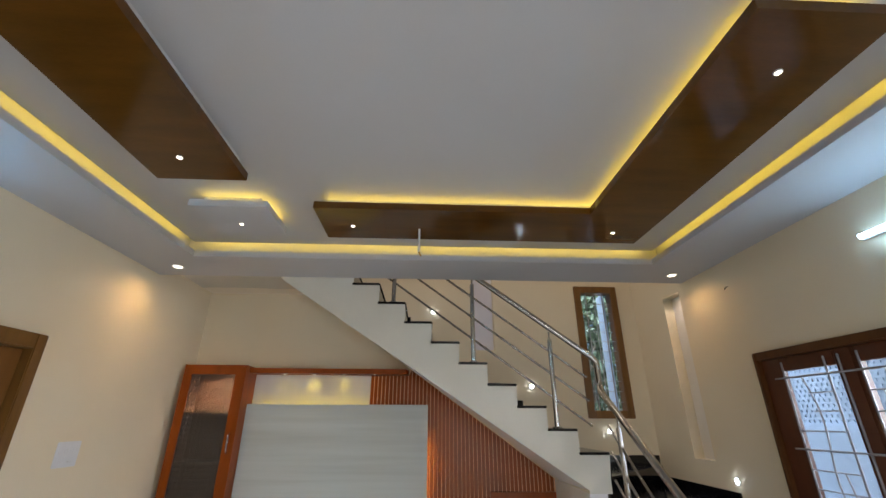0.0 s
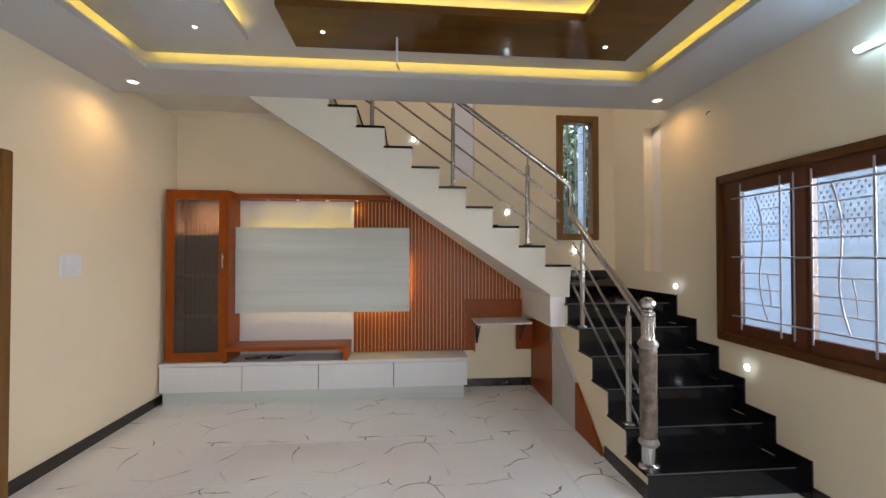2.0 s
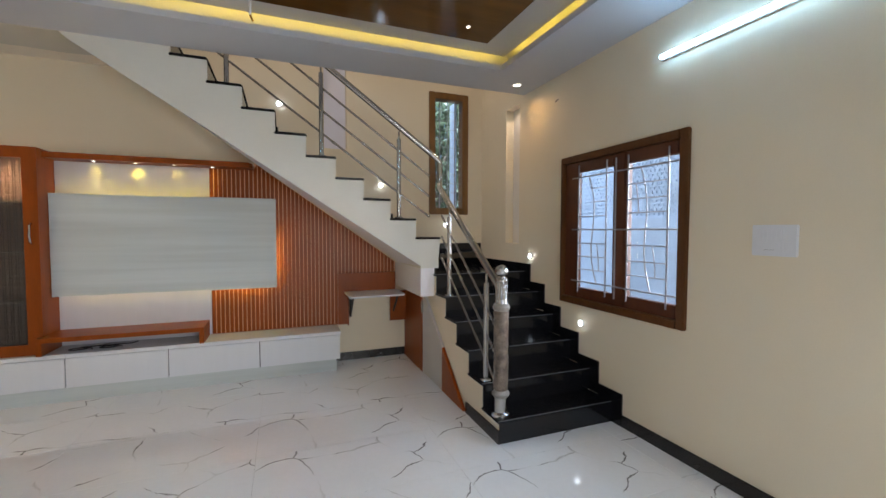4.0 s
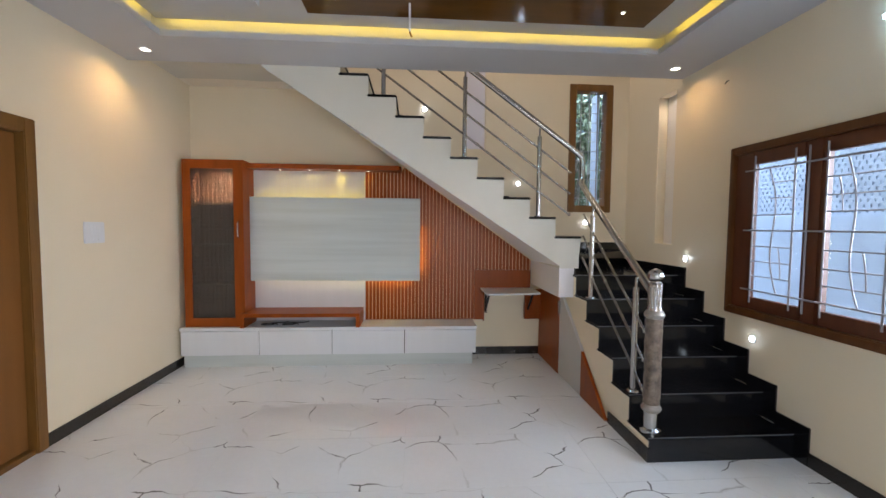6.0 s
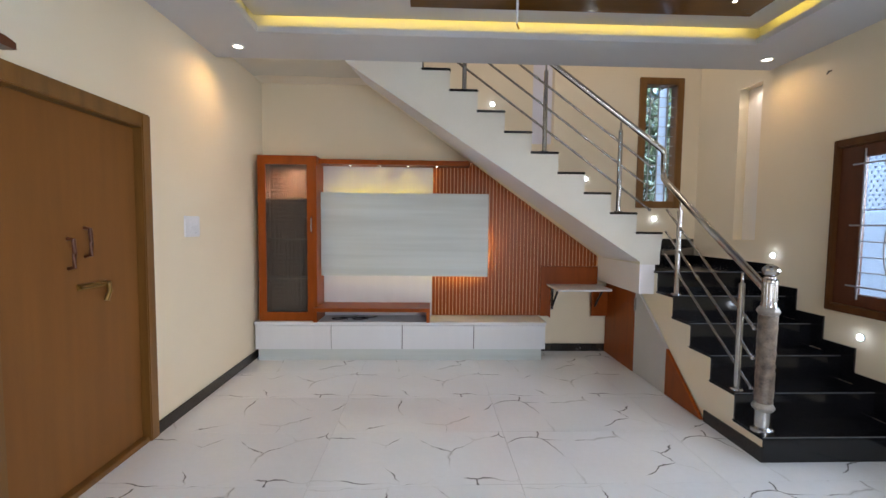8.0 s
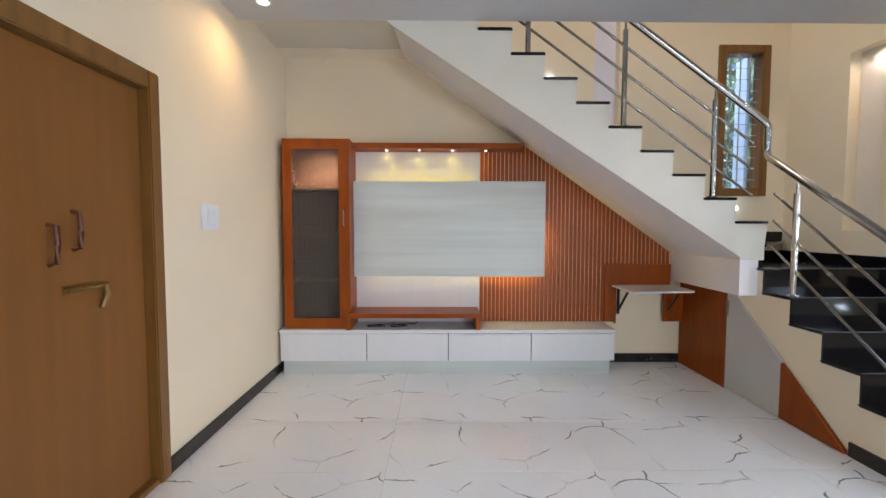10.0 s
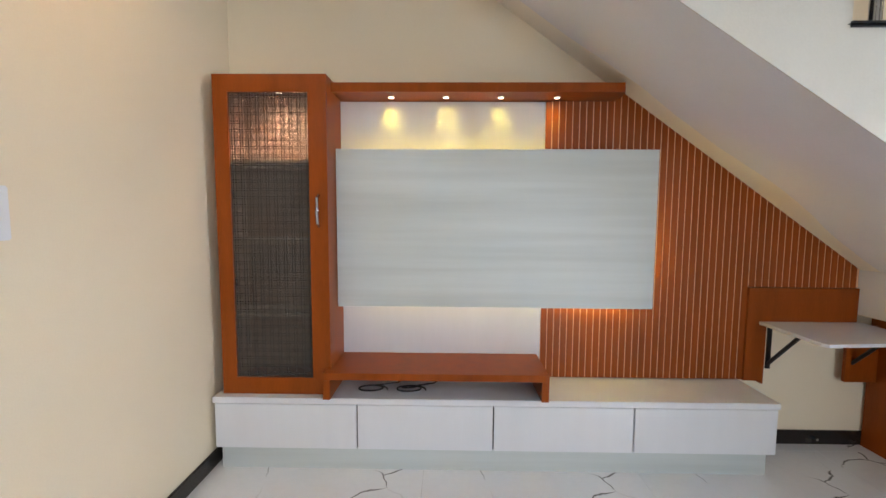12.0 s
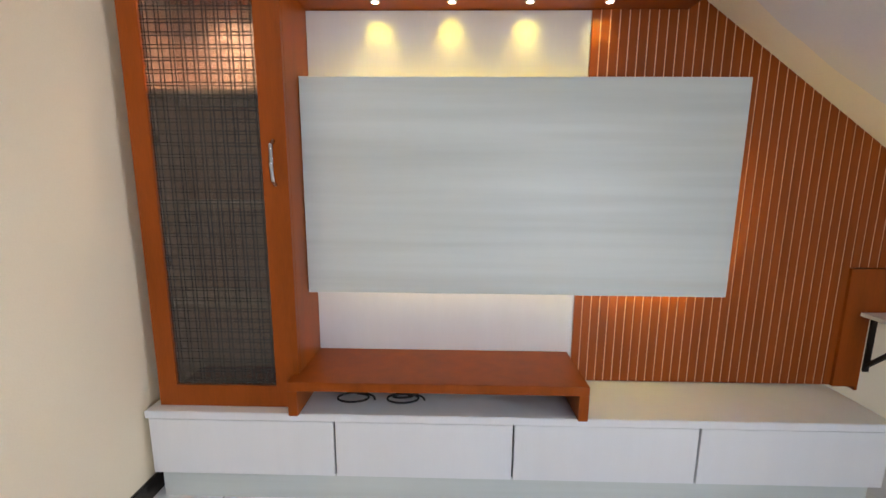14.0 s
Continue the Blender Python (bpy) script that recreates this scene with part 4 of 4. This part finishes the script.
for x in (-1.455, -1.155, -0.855, -0.55):
    small_spot(x, 4.50, 2.005, 0.018, SPOT_GLOW, "tiny lit spotlight under the wooden pelmet", SPOT_E, (1.0, 0.74, 0.08), 82, "pelmet spots", 0.7)

bench = thing("bridge_shelf", (-1.2, 4.25, 0.40), "low red-brown bridge shelf on the cabinet", "shelf")
part("board", boxed(-1.783, -0.612, 4.245, YB - 0.032, 0.507, 0.545, bevel=0.002), LAMINATE, bench)
for a in ((-1.783, -1.745), (-0.65, -0.612)):
    part("leg", boxed(a[0], a[1], 4.245, YB - 0.032, 0.401, 0.507, bevel=0.002), LAMINATE, bench)
for mx, turns in ((-1.55, 1.3), (-1.34, 2.2)):
    coil = [(mx + (0.085 - 0.004 * a) * math.cos(a), 4.375 + (0.055 - 0.004 * a) * math.sin(a), 0.406 + 0.0015 * a) for a in (0.3 * i for i in range(int(turns * 2 * math.pi / 0.3)))]
    tagged(part("cable", tube(coil + [(mx + 0.13, 4.47, 0.406), (mx + 0.16, 4.53, 0.406)], 0.0045, 8), RUBBER, smooth=True), "loose black cable coiled under the bridge shelf", "cable")

slat = thing("slat_panel", (0.3, 4.58, 0.39), "red-brown vertical slat panel following the stair slope", "wall panel")
def top_at(x):
    return 2.003 if x < -0.2 else soffit(x) - 0.003
sx0, sx1, sz0, strip_z = -0.590, 1.228, 0.406, 0.955
part("backing", prism([(sx0, sz0), (0.60, sz0), (0.60, strip_z), (sx1, strip_z), (sx1, top_at(sx1)), (-0.199, top_at(-0.199)), (-0.201, 2.003), (sx0, 2.003)], "y", YB - 0.03, YB - 0.003), PALE, slat)
pitch = 0.0385
n = int((sx1 - sx0) / pitch)
for i in range(n):
    a = sx0 + i * pitch
    b = a + pitch - 0.0055
    zl = sz0 if b < 0.60 else strip_z
    part("slat", prism([(a, zl), (b, zl), (b, top_at(b)), (a, top_at(a))], "y", YB - 0.0335, YB - 0.031), LAMINATE, slat)
part("border", prism([(0.60, 0.4035), (0.7, 0.4035), (0.7, 0.386), (0.712, 0.386), (0.712, 0.745), (1.225, 0.745), (1.225, strip_z - 0.002), (0.60, strip_z - 0.002)], "y", YB - 0.046, YB - 0.003), LAMINATE, slat, "plain red-brown border board")

desk = thing("corner_desk", (0.95, 4.4, 0.78), "small white folding desk board on black brackets", "desk")
part("top", prism([(0.665, YB - 0.05), (1.245, YB - 0.05), (1.232, 4.20), (1.215, 4.17), (0.68, 4.13), (0.66, 4.15)], "z", 0.741, 0.757), WHITELAM, desk, "white laminate board")
part("side_board", boxed(1.16, 1.34, YB - 0.07, YB - 0.048, 0.41, 0.74), LAMINATE, desk)
for x in (0.728, 1.20):
    br = bmesh.new()
    box(br, x - 0.012, x + 0.012, YB - 0.056, YB - 0.047, 0.48, 0.741)
    box(br, x - 0.012, x + 0.012, YB - 0.40, YB - 0.047, 0.729, 0.7405)
    rod(br, (x, YB - 0.055, 0.51), (x, YB - 0.26, 0.731), 0.011, 8)
    part("bracket", br, BLACK, desk, "black folding bracket")

# ---- outside ----
solid("ground", boxed(-60, 60, -60, 60, -0.30, -0.13), GROUND, "bare earth round the house", "ground")
comp = thing("compound_wall", (3.6, 2.5, -0.13), "white neighbouring wall with lattice blocks on top", "wall")
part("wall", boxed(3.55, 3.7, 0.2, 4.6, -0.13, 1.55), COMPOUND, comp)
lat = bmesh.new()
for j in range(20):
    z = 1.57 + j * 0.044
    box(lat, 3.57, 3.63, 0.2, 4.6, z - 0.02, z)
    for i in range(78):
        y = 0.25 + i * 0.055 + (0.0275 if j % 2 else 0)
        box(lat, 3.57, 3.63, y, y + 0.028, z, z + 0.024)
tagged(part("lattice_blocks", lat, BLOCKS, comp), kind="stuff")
# added sheet, keeps the lattice holes from reading too dark
part("hole_tone_sheet", boxed(3.579, 3.62, 0.2, 4.6, 1.551, 2.44), COMPOUND, comp, "added pale sheet that sets the tone of the lattice holes")


def tree(x, y, h, seed):
    rnd = random.Random(seed)
    t = thing("tree", (x, y, -0.13), "leafy green tree behind the house", "tree")
    tr = bmesh.new()
    rod(tr, (x, y, -0.13), (x + 0.1, y, h * 0.6), 0.11, 10, 0.05)
    for i in range(6):
        a = rnd.uniform(0, 6.28)
        rod(tr, (x + 0.05, y, h * (0.3 + 0.05 * i)), (x + 0.8 * math.cos(a), y + 0.8 * math.sin(a), h * (0.55 + 0.06 * i)), 0.04, 6, 0.012)
    part("trunk", tr, BARK, t)
    cr = bmesh.new()
    for i in range(2600):
        p = Vector((x + rnd.gauss(0, 0.75), y + rnd.gauss(0, 0.6), h * 0.62 + rnd.gauss(0, 0.85)))
        q = Euler((rnd.uniform(0, 6), rnd.uniform(0, 6), rnd.uniform(0, 6))).to_matrix()
        s = rnd.uniform(0.05, 0.11)
        cr.faces.new([cr.verts.new(p + q @ Vector(c) * s) for c in ((-1, 0, 0), (0, -0.4, 0.1), (1, 0, 0), (0, 0.4, 0.1))])
    tagged(part("crown", cr, GREEN, t), kind="stuff")
tree(2.7, 7.3, 4.4, 3)
tree(4.1, 7.5, 4.8, 5)
tree(3.3, 8.6, 5.6, 8)
# unseen wall, added with its own lamp to brighten the lattice holes
lane = thing("bright_backing_wall", (5.3, 3.0, -0.13), "unseen bright wall added behind the lattice", "wall")
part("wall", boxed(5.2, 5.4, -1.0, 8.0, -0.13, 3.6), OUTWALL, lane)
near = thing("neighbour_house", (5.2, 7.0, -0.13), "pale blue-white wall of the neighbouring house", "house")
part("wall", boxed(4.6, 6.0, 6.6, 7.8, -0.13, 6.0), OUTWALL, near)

# ---- floor tiles ----
tile_mesh = {}
x = XL
while x < XR - 0.01:
    y = YF - T
    while y < YB - 0.01:
        w, l = round(min(1.14, XR - x), 4), round(min(0.57, YB - y), 4)
        if (w, l) not in tile_mesh:
            b = boxed(0.0006, w - 0.0006, 0.0006, l - 0.0006, -0.008, 0, bevel=0.0006)
            me = bpy.data.meshes.new("tile")
            b.to_mesh(me)
            b.free()
            me.materials.append(MARBLE)
            tile_mesh[(w, l)] = me
        o = new("tile", tile_mesh[(w, l)])
        o.location = (x, y, 0)
        o.parent = bpy.data.objects["floor"]
        y += 0.57
    x += 1.14
